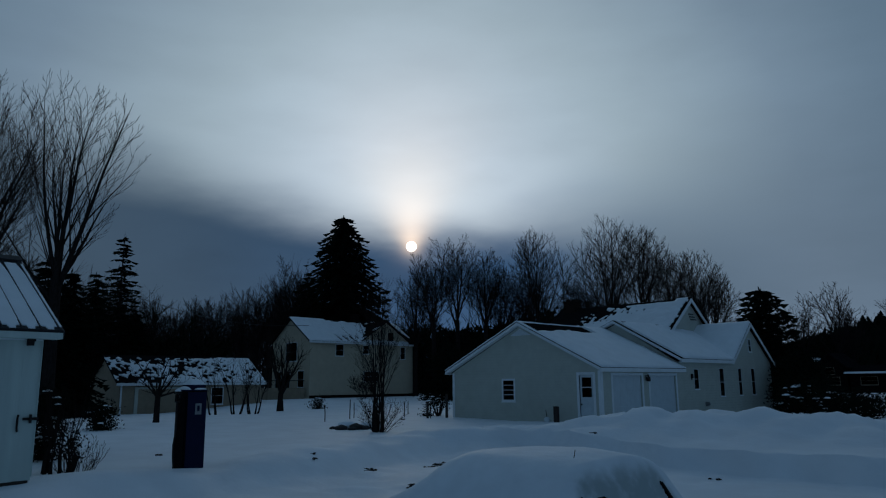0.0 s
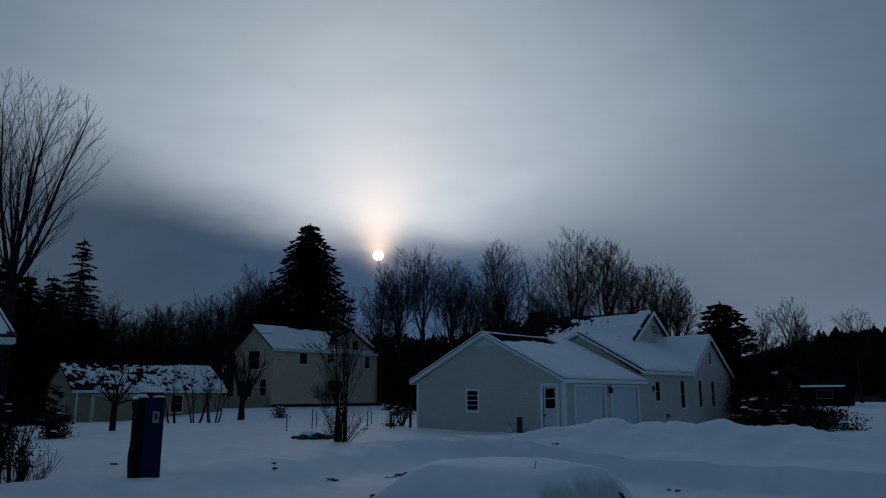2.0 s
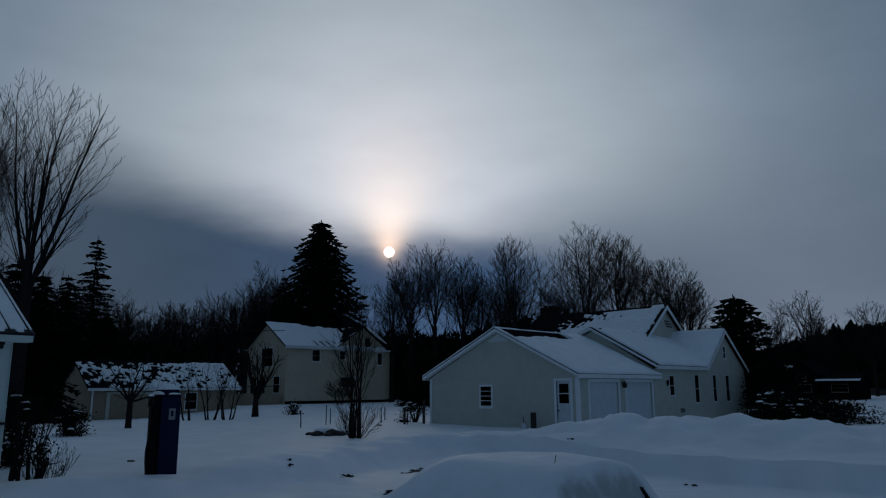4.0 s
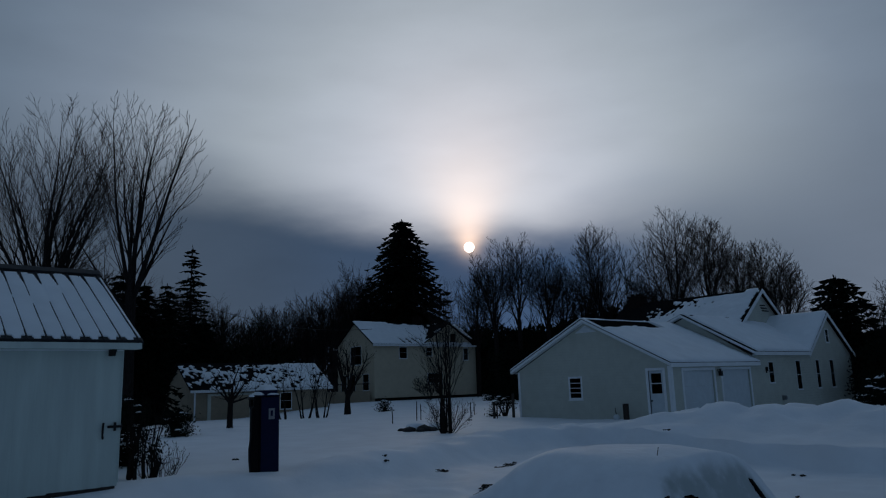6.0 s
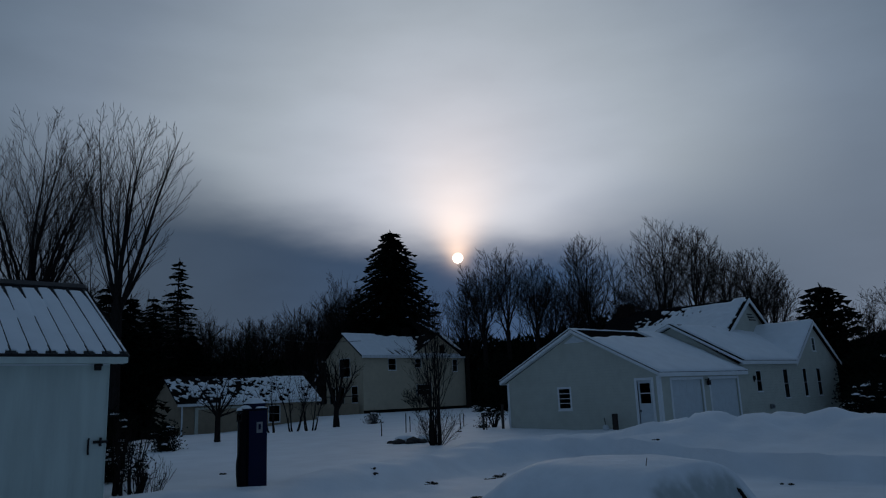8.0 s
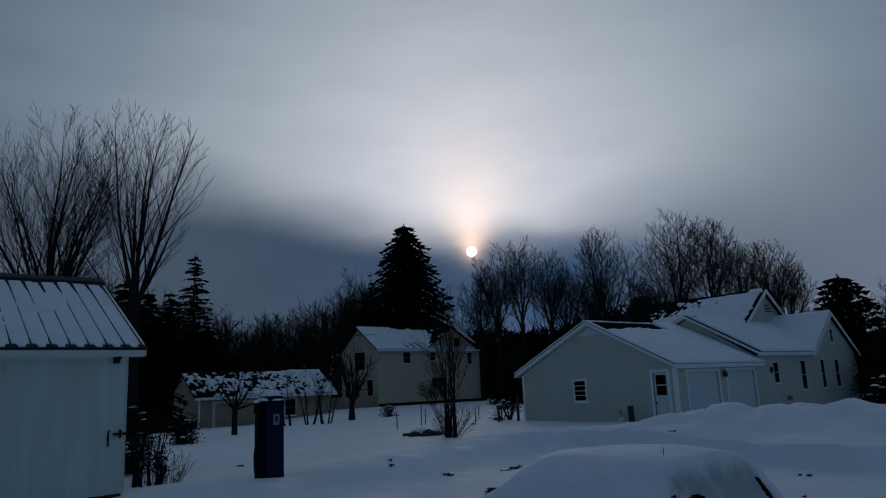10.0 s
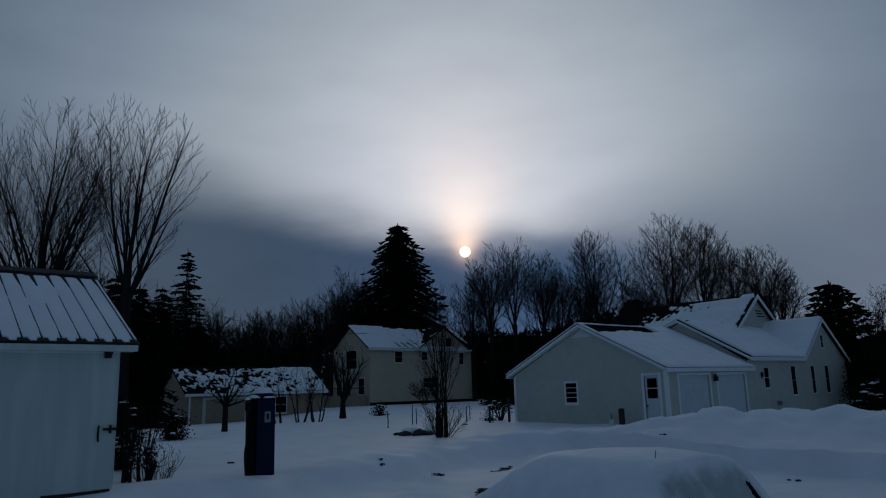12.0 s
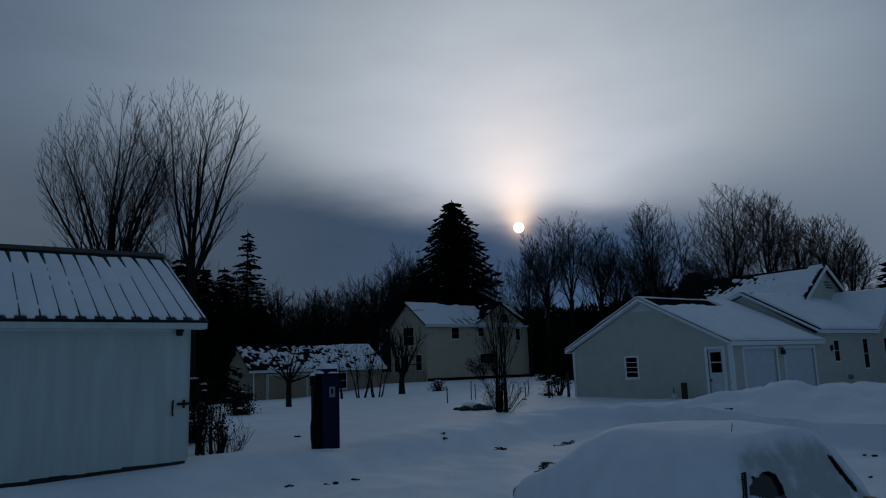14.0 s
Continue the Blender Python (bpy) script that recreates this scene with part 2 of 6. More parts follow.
def root(name, x, y, z, label, category, group="", kind="", turn=0.0):
    ob = new(name)
    ob.empty_display_size = 0.2
    ob.matrix_basis = pose(x, y, z, 0, 0, turn)
    return tagged(ob, label, category, group, kind)


def box(bm, x0, x1, y0, y1, z0, z1, bevel=0.0):
    vs = [bm.verts.new((x, y, z)) for z in (z0, z1) for y in (y0, y1) for x in (x0, x1)]
    fs = [bm.faces.new([vs[i] for i in f]) for f in ((0, 2, 3, 1), (4, 5, 7, 6), (0, 1, 5, 4), (2, 6, 7, 3), (0, 4, 6, 2), (1, 3, 7, 5))]
    if bevel:
        es = list({e for f in fs for e in f.edges})
        bmesh.ops.bevel(bm, geom=es, offset=bevel, segments=2, affect="EDGES", profile=0.6)
    return bm


def boxes(*specs, bevel=0.0):
    bm = bmesh.new()
    for s in specs:
        box(bm, *s, bevel=bevel)
    return bm


def prism(bm, poly, axis, a, b):
    """A polygon of (u, z) extruded along x or y from a to b."""
    at = (lambda u, z, w: (w, u, z)) if axis == "x" else (lambda u, z, w: (u, w, z))
    lo = [bm.verts.new(at(u, z, a)) for u, z in poly]
    hi = [bm.verts.new(at(u, z, b)) for u, z in poly]
    n = len(poly)
    bm.faces.new(lo)
    bm.faces.new(hi[::-1])
    for i in range(n):
        bm.faces.new((lo[i], hi[i], hi[(i + 1) % n], lo[(i + 1) % n]))
    return bm


def tube(verts, faces, pts, radii, sides=5):
    base = len(verts)
    n = len(pts)
    for i, p in enumerate(pts):
        d = (pts[min(i + 1, n - 1)] - pts[max(i - 1, 0)]).normalized()
        side = d.cross(Vector((0.31, 0.95, 0.11)) if abs(d.z) > 0.9 else Vector((0, 0, 1))).normalized()
        up = side.cross(d)
        for k in range(sides):
            a = 2 * math.pi * k / sides
            verts.append(p + (side * math.cos(a) + up * math.sin(a)) * radii[i])
    for i in range(n - 1):
        for k in range(sides):
            a, b = base + i * sides + k, base + i * sides + (k + 1) % sides
            faces.append((a, b, b + sides, a + sides))
    faces.append(tuple(base + (n - 1) * sides + k for k in range(sides)))


def wall_holes(bm, axis, at, thick, u0, u1, z0, z1, holes):
    """A wall in the plane axis = at (its outer face), thick inwards (signed), with rectangular holes (u0, u1, z0, z1)."""
    us = sorted({u0, u1, *(h[0] for h in holes), *(h[1] for h in holes)})
    zs = sorted({z0, z1, *(h[2] for h in holes), *(h[3] for h in holes)})
    inside = lambda u, z: any(h[0] < u < h[1] and h[2] < z < h[3] for h in holes)
    a, b = sorted((at, at + thick))
    for i in range(len(us) - 1):
        for j in range(len(zs) - 1):
            if not inside((us[i] + us[i + 1]) / 2, (zs[j] + zs[j + 1]) / 2):
                if axis == "x":
                    box(bm, a, b, us[i], us[i + 1], zs[j], zs[j + 1])
                else:
                    box(bm, us[i], us[i + 1], a, b, zs[j], zs[j + 1])
    bmesh.ops.remove_doubles(bm, verts=bm.verts, dist=0.0005)
    seen = {}
    for f in bm.faces:
        seen.setdefault(tuple(sorted(v.index for v in f.verts)), []).append(f)
    bm.verts.index_update()
    seen = {}
    for f in list(bm.faces):
        seen.setdefault(tuple(sorted(v.index for v in f.verts)), []).append(f)
    twins = [f for fs in seen.values() if len(fs) > 1 for f in fs]
    bmesh.ops.delete(bm, geom=twins, context="FACES_ONLY")
    return bm


def slab(bm, p, thick):
    """A sloped plate from four corners, thick downwards."""
    p = [Vector(q) for q in p]
    n = (p[1] - p[0]).cross(p[3] - p[0]).normalized()
    if n.z < 0:
        n = -n
    top = [bm.verts.new(q) for q in p]
    low = [bm.verts.new(q - n * thick) for q in p]
    bm.faces.new(top)
    bm.faces.new(low[::-1])
    for i in range(4):
        bm.faces.new((top[i], low[i], low[(i + 1) % 4], top[(i + 1) % 4]))
    return bm


def snow_sheet(name, p, step, thick, keep, parent, mat=None, label="snow lying on the roof", seed=0.0, across=None):
    """Snow on the plate p (eave start, eave end, ridge end, ridge start); keep(u, v) gives its depth factor, none where it is under 0."""
    p = [Vector(q) for q in p]
    nu = max(2, int((p[1] - p[0]).length / (across or step)))
    nv = max(2, int((p[3] - p[0]).length / step))
    n = (p[1] - p[0]).cross(p[3] - p[0]).normalized()
    n = -n if n.z < 0 else n
    base, depth = [], []
    for j in range(nv + 1):
        for i in range(nu + 1):
            u, v = i / nu, j / nv
            q = p[0].lerp(p[1], u).lerp(p[3].lerp(p[2], u), v)
            k = keep(u, v, q)
            wob = 0.75 + 0.35 * noise.noise(q * 1.3 + Vector((seed, 0, 0))) + 0.12 * noise.noise(q * 4.0)
            rim = min(1.0, 0.45 + 6.0 * min(u, 1 - u, v * 1.4 + 0.02, 1 - v + 0.04))
            base.append(q)
            depth.append(k * wob * rim * thick if k > 0 else 0.0)
    verts, faces, index = [], [], {}

    def vert(i, top):
        key = (i, top)
        if key not in index:
            index[key] = len(verts)
            verts.append(base[i] + n * (depth[i] + 0.004 if top else 0.004))
        return index[key]

    w = nu + 1
    cells = {}
    for j in range(nv):
        for i in range(nu):
            c = (j * w + i, j * w + i + 1, (j + 1) * w + i + 1, (j + 1) * w + i)
            if sum(depth[k] > 0 for k in c) >= 3:
                cells[i, j] = c
    for (i, j), c in cells.items():
        faces.append(tuple(vert(k, True) for k in c))
        for (di, dj), (a, b) in (((0, -1), (0, 1)), ((1, 0), (1, 2)), ((0, 1), (2, 3)), ((-1, 0), (3, 0))):
            if (i + di, j + dj) not in cells:
                faces.append((vert(c[a], True), vert(c[a], False), vert(c[b], False), vert(c[b], True)))
    return raw(name, verts, faces, mat or ROOF_SNOW, parent, label, smooth=True)


def window(parent, axis, at, out, u0, u1, z0, z1, casing=0.07, bars=(), mids=(), mat=None, sill=True, label="white-framed window with dark panes"):
    """A window in the wall axis = at; out is +1 or -1, the way the wall faces."""
    bm = bmesh.new()

    def bar(a, b, c, d, near, far):
        w0, w1 = sorted((at + out * near, at + out * far))
        if axis == "x":
            box(bm, w0, w1, a, b, c, d)
        else:
            box(bm, a, b, w0, w1, c, d)

    f = casing
    bar(u0 - f, u0, z0 - f, z1 + f, -0.05, 0.012)
    bar(u1, u1 + f, z0 - f, z1 + f, -0.05, 0.012)
    bar(u0, u1, z1, z1 + f, -0.05, 0.014)
    bar(u0, u1, z0 - f, z0, -0.05, 0.014)
    w = part("window", bm, mat or WHITE, parent, label)
    if sill:
        bm = bmesh.new()
        bar(u0 - f - 0.02, u1 + f + 0.02, z0 - f - 0.035, z0 - f, 0.0, 0.035)
        part("sill", bm, mat or WHITE, w)
    bm = bmesh.new()
    for z in bars:
        bar(u0, u1, z - 0.011, z + 0.011, -0.010, 0.0)
    for u in mids:
        bar(u - 0.012, u + 0.012, z0, z1, -0.010, -0.001)
    if bars or mids:
        part("glazing_bar", bm, mat or WHITE, w)
    bm = bmesh.new()
    bar(u0, u1, z0, z1, -0.020, -0.012)
    part("pane", bm, GLASS, w, "dark glass pane")
    return w


# ---- ground ----
def smoothstep(a, b, x):
    t = min(1.0, max(0.0, (x - a) / (b - a)))
    return t * t * (3 - 2 * t)


def seg_dist(x, y, pts):
    best, along = 1e9, 0.0
    for i in range(len(pts) - 1):
        (ax, ay), (bx, by) = pts[i], pts[i + 1]
        dx, dy = bx - ax, by - ay
        t = min(1, max(0, ((x - ax) * dx + (y - ay) * dy) / (dx * dx + dy * dy)))
        d = math.hypot(x - ax - t * dx, y - ay - t * dy)
        if d < best:
            best, along = d, (i + t) / (len(pts) - 1)
    return best, along


YARD_EDGE = [(3.4, -22.5), (2.5, -18.5), (2.3, -15.2), (1.8, -12.5), (0.9, -10.0), (0.6, -8.6), (1.5, -7.4)]
BANK_LINE = [(1.2, -6.9), (2.6, -5.8), (4.1, -4.7), (5.8, -3.7), (7.6, -3.0), (10.5, -2.2), (14.0, -2.0)]


def edge_x(y):
    pts = YARD_EDGE
    if y <= pts[0][1]:
        return pts[0][0]
    for (ax, ay), (bx, by) in zip(pts, pts[1:]):
        if y <= by:
            return ax + (bx - ax) * (y - ay) / (by - ay)
    return pts[-1][0] + 12 * (y - pts[-1][1])


def snow_height(x, y):
    far = math.hypot(x - 14, y + 22)
    z = 0.30
    # the yard dips towards the outbuilding and lifts towards the yellow house
    z -= 0.50 * smoothstep(-18, -36, x) * smoothstep(9, 0, y)
    z += 0.12 * smoothstep(-20, -40, x) * smoothstep(6, 16, y)
    # the ploughed drive lies lower, with a soft shoulder of pushed snow
    d = x - edge_x(y)
    drive = smoothstep(-0.4, 0.9, d) * smoothstep(-5.2, -7.6, y - 0.28 * (x - 2))
    z -= drive * (0.30 + 0.16 * smoothstep(3, 10, x))
    z += (0.13 + 0.08 * noise.noise(Vector((x * 1.3, y * 1.3, 8)))) * math.exp(-((d + 0.6) / 0.6) ** 2) * smoothstep(-6, -8, y)
    if far < 60:
        # heaps thrown up beside the garage drive
        bd, along = seg_dist(x, y, BANK_LINE)
        crest = 0.22 + 0.34 * smoothstep(0.0, 0.35, along)
        crest *= 0.86 + 0.3 * noise.noise(Vector((x * 0.45, y * 0.45, 3.1)))
        lump = 0.24 * abs(noise.noise(Vector((x * 0.8, y * 0.8, 7)))) + 0.13 * noise.noise(Vector((x * 1.4, y * 1.4, 9))) + 0.09 * abs(noise.noise(Vector((x * 2.9, y * 2.9, 6)))) + 0.06 * noise.noise(Vector((x * 5.3, y * 5.3, 4)))
        z += crest * math.exp(-(bd / 1.9) ** 2) + lump * math.exp(-(bd / 2.3) ** 2)
        z += 0.12 * math.exp(-((x - 3.9) ** 2 + (y + 4.9) ** 2) / 1.6) + 0.10 * math.exp(-((x - 6.4) ** 2 + (y + 3.6) ** 2) / 1.2)
        # the hollow scooped by the wind round the booth
        z -= 0.17 * math.exp(-((x - 1.55) ** 2 + (y + 15.45) ** 2) / 0.7)
        # roughness: ruts on the drive, wind ripples on the yard
        rough = 0.035 * drive + 0.012
        z += rough * (noise.noise(Vector((x * 2.2, y * 2.2, 1))) + 0.5 * noise.noise(Vector((x * 5, y * 5, 2))))
        z += 0.05 * noise.noise(Vector((x * 0.35, y * 0.35, 5)))
        # swept level along the shed's foot
        w = math.exp(-((x - 2.1) / 0.75) ** 2) * smoothstep(-17.7, -18.5, y)
        z += (0.315 + 0.035 * (y + 18.4) + 0.10 * max(0.0, 1.9 - x) - z) * w
        rut = math.sin((d - 0.9) * 3.6) * math.exp(-((d - 2.0) / 1.2) ** 2)
        z -= 0.03 * drive * max(0.0, rut)
    if far > 70:
        z += 0.4 * noise.noise(Vector((x * 0.02, y * 0.02, 0))) * smoothstep(70, 120, far)
    return z


def axis_lines(lo, hi, fine, start, end):
    xs = list(np.arange(lo, hi, fine))
    step, x = fine, lo
    while x > start:
        step *= 1.28
        x -= step
        xs.append(x)
    step, x = fine, hi
    while x < end:
        step *= 1.28
        x += step
        xs.append(x)
    return sorted(xs)


def build_ground():
    xs = axis_lines(-9.0, 16.0, 0.16, -2600, 2600)
    ys = axis_lines(-23.0, 3.0, 0.16, -2600, 2600)
    verts = [(x, y, snow_height(x, y)) for y in ys for x in xs]
    w = len(xs)
    faces = [(j * w + i, j * w + i + 1, (j + 1) * w + i + 1, (j + 1) * w + i) for j in range(len(ys) - 1) for i in range(w - 1)]
    ob = raw("ground", verts, faces, SNOW, None, smooth=True)
    tagged(ob, "deep snow over the yard with a ploughed drive and heaps", "ground", kind="structure")


build_ground()


# ---- the white house with its garage ----
def build_house():
    h = root("house", -3.9, 6.5, 0.0, "cream-sided single-storey house with attached garage and snowy roofs", "house")
    o = Vector((-3.9, 6.5, 0.0))
    inv = Matrix.Translation(-o)

    def fix(ob):
        if ob.parent == h:
            ob.matrix_parent_inverse = inv
        return ob

    GX0, GX1, GY = -7.66, -0.28, 0.30     # garage side walls and gable face
    # gable wall facing the yard, with its window and side door
    bm = wall_holes(bmesh.new(), "y", GY, 0.16, GX0, GX1, -0.3, 2.18, [(-4.84, -4.30, 1.08, 1.82), (-1.20, -0.60, -0.3, 2.0)])
    prism(bm, [(GX0, 2.18), (GX1, 2.18), (-3.9, 3.93)], "y", GY, GY + 0.16)
    bmesh.ops.remove_doubles(bm, verts=bm.verts, dist=0.001)
    fix(part("wall", bm, SIDING, h, "cream lap-sided gable wall"))
    bm = wall_holes(bmesh.new(), "x", GX1, -0.16, GY + 0.16, 6.3, -0.3, 2.18, [(1.04, 3.06, -0.3, 1.96), (3.64, 5.69, -0.3, 1.96)])
    fix(part("wall", bm, SIDING, h, "cream garage front wall"))
    fix(part("wall", boxes((GX0, GX0 + 0.16, GY + 0.16, 6.3, -0.3, 2.15)), SIDING, h))
    # corner boards
    fix(part("corner_board", boxes((GX0 - 0.015, GX0 + 0.10, GY - 0.015, GY, -0.3, 2.14)), WHITE, h))
    fix(part("corner_board", boxes((GX1 - 0.11, GX1 + 0.015, GY - 0.015, GY, -0.3, 2.14)), WHITE, h))
    fix(part("corner_board", boxes((GX1, GX1 + 0.015, GY, GY + 0.12, -0.3, 2.14)), WHITE, h))

    def gable_roof(ridge_x, ridge_z, eave0, eave1, eave_z, y0, y_ridge, y_front, trim=True):
        for ex in (eave0, eave1):
            y1 = y_front if ex == eave1 else y_ridge
            bm = slab(bmesh.new(), [(ex, y0, eave_z), (ex, y1, eave_z), (ridge_x, y_ridge, ridge_z), (ridge_x, y0, ridge_z)], 0.10)
            roof = fix(part("roof", bm, SHINGLE, h, "dark shingle roof slope"))
            if trim:
                # rake board along the gable edge and fascia along the eave
                drop = 0.062
                bm = prism(bmesh.new(), [(ex, eave_z - 0.02), (ridge_x, ridge_z - 0.02), (ridge_x, ridge_z - 0.02 - drop * 1.7), (ex, eave_z - drop * 1.9)], "y", y0 - 0.025, y0 + 0.0)
                fix(part("rake_board", bm, WHITE, roof))
                s = 1 if ex > ridge_x else -1
                bm = slab(bmesh.new(), [(ex, y0, eave_z - 0.112), (ex, y0 + 0.20, eave_z - 0.112), (ridge_x, y0 + 0.20, ridge_z - 0.112), (ridge_x, y0, ridge_z - 0.112)], 0.02)
                fix(part("rake_soffit", bm, WHITE, roof))
                bm = boxes((min(ex, ex + s * 0.03), max(ex, ex + s * 0.03), y0 - 0.025, y1, eave_z - 0.155, eave_z - 0.015))
                fix(part("fascia", bm, WHITE, roof))
                bm = boxes((min(ex, ex - s * 0.14), max(ex, ex - s * 0.14), y0, y1, eave_z - 0.155, eave_z - 0.13))
                fix(part("soffit", bm, WHITE, roof))

    gable_roof(-3.9, 4.08, -7.90, -0.13, 2.25, 0.12, 6.30, 6.30)
    # gable vent under the peak
    bm = bmesh.new()
    prism(bm, [(-4.42, 3.56), (-3.38, 3.56), (-3.9, 3.83)], "y", GY - 0.02, GY)
    v = fix(part("gable_vent", bm, WHITE, h, "triangular louvred gable vent"))
    bm = bmesh.new()
    for k in range(4):
        z = 3.585 + k * 0.05
        w = 0.44 - k * 0.095
        box(bm, -3.9 - w, -3.9 + w, GY - 0.032, GY - 0.02, z, z + 0.022)
    fix(part("louvre", bm, DOOR_WHITE, v))
    # garage window: six dark panes
    for ob in (window(h, "y", GY, -1, -4.84, -4.30, 1.08, 1.82, 0.075, bars=(1.27, 1.45, 1.64)),):
        fix(ob)
    # side door with a half light
    bm = boxes((-1.30, -1.20, GY - 0.025, GY + 0.08, -0.3, 2.09), (-0.60, -0.51, GY - 0.025, GY + 0.08, -0.3, 2.09), (-1.20, -0.60, GY - 0.025, GY + 0.08, 2.0, 2.09))
    d = fix(part("door_frame", bm, WHITE, h))
    bm = wall_holes(bmesh.new(), "y", GY + 0.03, 0.045, -1.195, -0.605, -0.25, 1.995, [(-1.12, -0.70, 1.20, 1.90)])
    leaf = part("door", bm, DOOR_WHITE, d, "white half-glazed side door")
    part("pane", boxes((-1.12, -0.70, GY + 0.05, GY + 0.056, 1.20, 1.90)), GLASS, d, "dark glass pane")
    part("glazing_bar", boxes((-1.12, -0.70, GY + 0.025, GY + 0.049, 1.535, 1.565)), WHITE, d)
    part("knob", boxes((-1.16, -1.12, GY - 0.03, GY + 0.03, 0.92, 0.97), bevel=0.008), IRON, d)
    # two overhead garage doors: panels with recessed joints
    for y0, y1 in ((1.04, 3.06), (3.64, 5.69)):
        bm = bmesh.new()
        n = 4
        for k in range(n):
            z0 = -0.28 + k * 2.24 / n
            box(bm, GX1 - 0.10, GX1 - 0.055, y0 + 0.01, y1 - 0.01, z0, z0 + 2.24 / n - 0.003)
            for c in range(4):
                u0 = y0 + 0.08 + c * (y1 - y0 - 0.1) / 4
                box(bm, GX1 - 0.0555, GX1 - 0.053, u0, u0 + (y1 - y0 - 0.1) / 4 - 0.08, z0 + 0.09, z0 + 2.24 / n - 0.10)
        fix(part("garage_door", bm, DOOR_WHITE, h, "white panelled overhead garage door"))
        bm = boxes((GX1, GX1 + 0.022, y0 - 0.10, y0, -0.3, 2.06), (GX1, GX1 + 0.022, y1, y1 + 0.10, -0.3, 2.06), (GX1, GX1 + 0.022, y0, y1, 1.96, 2.06))
        fix(part("door_trim", bm, WHITE, h))
    # lantern between the doors
    lam = fix(part("wall_lamp", boxes((GX1, GX1 + 0.10, 3.32, 3.40, 1.94, 1.97), (GX1 + 0.06, GX1 + 0.17, 3.29, 3.43, 1.74, 1.92), (GX1 + 0.09, GX1 + 0.14, 3.33, 3.39, 1.92, 2.0), bevel=0.01), IRON, h, "black iron wall lantern"))

    # the house wing behind, with a cross gable to the drive
    HX = -0.30
    holes = [(7.32, 7.71, 1.42, 2.22), (9.72, 10.13, 1.09, 2.27), (11.65, 11.98, 1.10, 2.29), (13.09, 13.46, 1.10, 2.29)]
    bm = wall_holes(bmesh.new(), "x", HX, -0.16, 6.30, 15.5, -0.3, 2.52, holes)
    fix(part("wall", bm, SIDING, h, "cream front wall with tall narrow windows"))
    bm = wall_holes(bmesh.new(), "x", HX, -0.16, 11.05, 15.45, 2.52, 2.58, [])
    prism(bm, [(11.05, 2.58), (15.45, 2.58), (13.15, 4.30)], "x", HX - 0.16, HX)
    fix(part("wall", bm, SIDING, h, "cream cross-gable wall"))
    bm = bmesh.new()
    prism(bm, [(-7.7, -0.3), (HX - 0.16, -0.3), (HX - 0.16, 2.50), (-3.35, 4.26), (-7.7, 2.50)], "y", 6.31, 6.47)
    fix(part("wall", bm, SIDING, h))
    fix(part("wall", boxes((-7.7, HX - 0.16, 15.34, 15.5, -0.3, 2.5)), SIDING, h))
    fix(part("wall", boxes((-7.7, -7.55, 6.48, 15.33, -0.3, 2.5)), SIDING, h))
    fix(part("floor", boxes((-7.5, HX - 0.2, 0.5, 15.5, -0.3, -0.2)), DIRT, h))
    # dark sheet added behind the wing panes, in place of an unlit room
    fix(part("inner_wall", boxes((-1.3, -1.2, 6.6, 15.2, -0.2, 2.45)), DARK_WALL, h, "dark sheet standing in for the unlit room behind the windows"))
    for (y0, y1, z0, z1) in holes:
        fix(window(h, "x", HX, 1, y0, y1, z0, z1, 0.022, bars=((z0 + z1) / 2,), label="tall narrow window with white casing"))
    fix(window(h, "x", HX + 0.03, 1, 12.96, 13.24, 3.12, 3.68, 0.035, bars=(3.4,), label="small attic window"))
    fix(part("wall_lamp", boxes((HX, HX + 0.09, 7.03, 7.11, 1.86, 2.04), (HX, HX + 0.05, 7.05, 7.09, 1.80, 1.86), bevel=0.012), IRON, h, "black iron wall lantern"))
    fix(part("meter_box", boxes((HX, HX + 0.10, 8.18, 8.40, 0.68, 0.86), (HX + 0.1, HX + 0.16, 8.24, 8.34, 0.72, 0.82), bevel=0.012), STEEL, h, "grey utility meter"))
    gable_roof(-3.35, 4.43, -7.92, -0.15, 2.66, 6.10, 13.15, 10.98)
    # cross gable
    CX, RZ, EZ = -0.16, 4.50, 2.60
    for ey in (10.87, 15.68):
        bm = slab(bmesh.new(), [(CX, ey, EZ), (-3.35 if ey < 13 else -7.6, ey, EZ), (-6.2, 13.15, RZ), (CX, 13.15, RZ)], 0.10)
        roof = fix(part("roof", bm, SHINGLE, h, "dark shingle cross-gable slope"))
        bm = prism(bmesh.new(), [(ey, EZ - 0.02), (13.15, RZ - 0.02), (13.15, RZ - 0.19), (ey, EZ - 0.18)], "x", CX, CX + 0.025)
        fix(part("rake_board", bm, WHITE, roof))
    # tall rear block with a gable, chimney
    for x in (-10.35, -2.95):
        bm = prism(bmesh.new(), [(8.7, -0.3), (15.7, -0.3), (15.7, 3.1), (12.18, 5.68), (8.7, 3.1)], "x", x, x + 0.16)
        fix(part("wall", bm, SIDING, h, "cream upper gable"))
    for ey in (8.3, 16.06):
        bm = slab(bmesh.new(), [(-10.6, ey, 2.90), (-2.6, ey, 2.90), (-2.6, 12.18, 5.84), (-10.6, 12.18, 5.84)], 0.11)
        roof = fix(part("roof", bm, SHINGLE, h, "dark shingle main roof slope"))
        bm = prism(bmesh.new(), [(ey, 2.88), (12.18, 5.82), (12.18, 5.62), (ey, 2.70)], "x", -2.6, -2.57)
        fix(part("rake_board", bm, WHITE, roof))
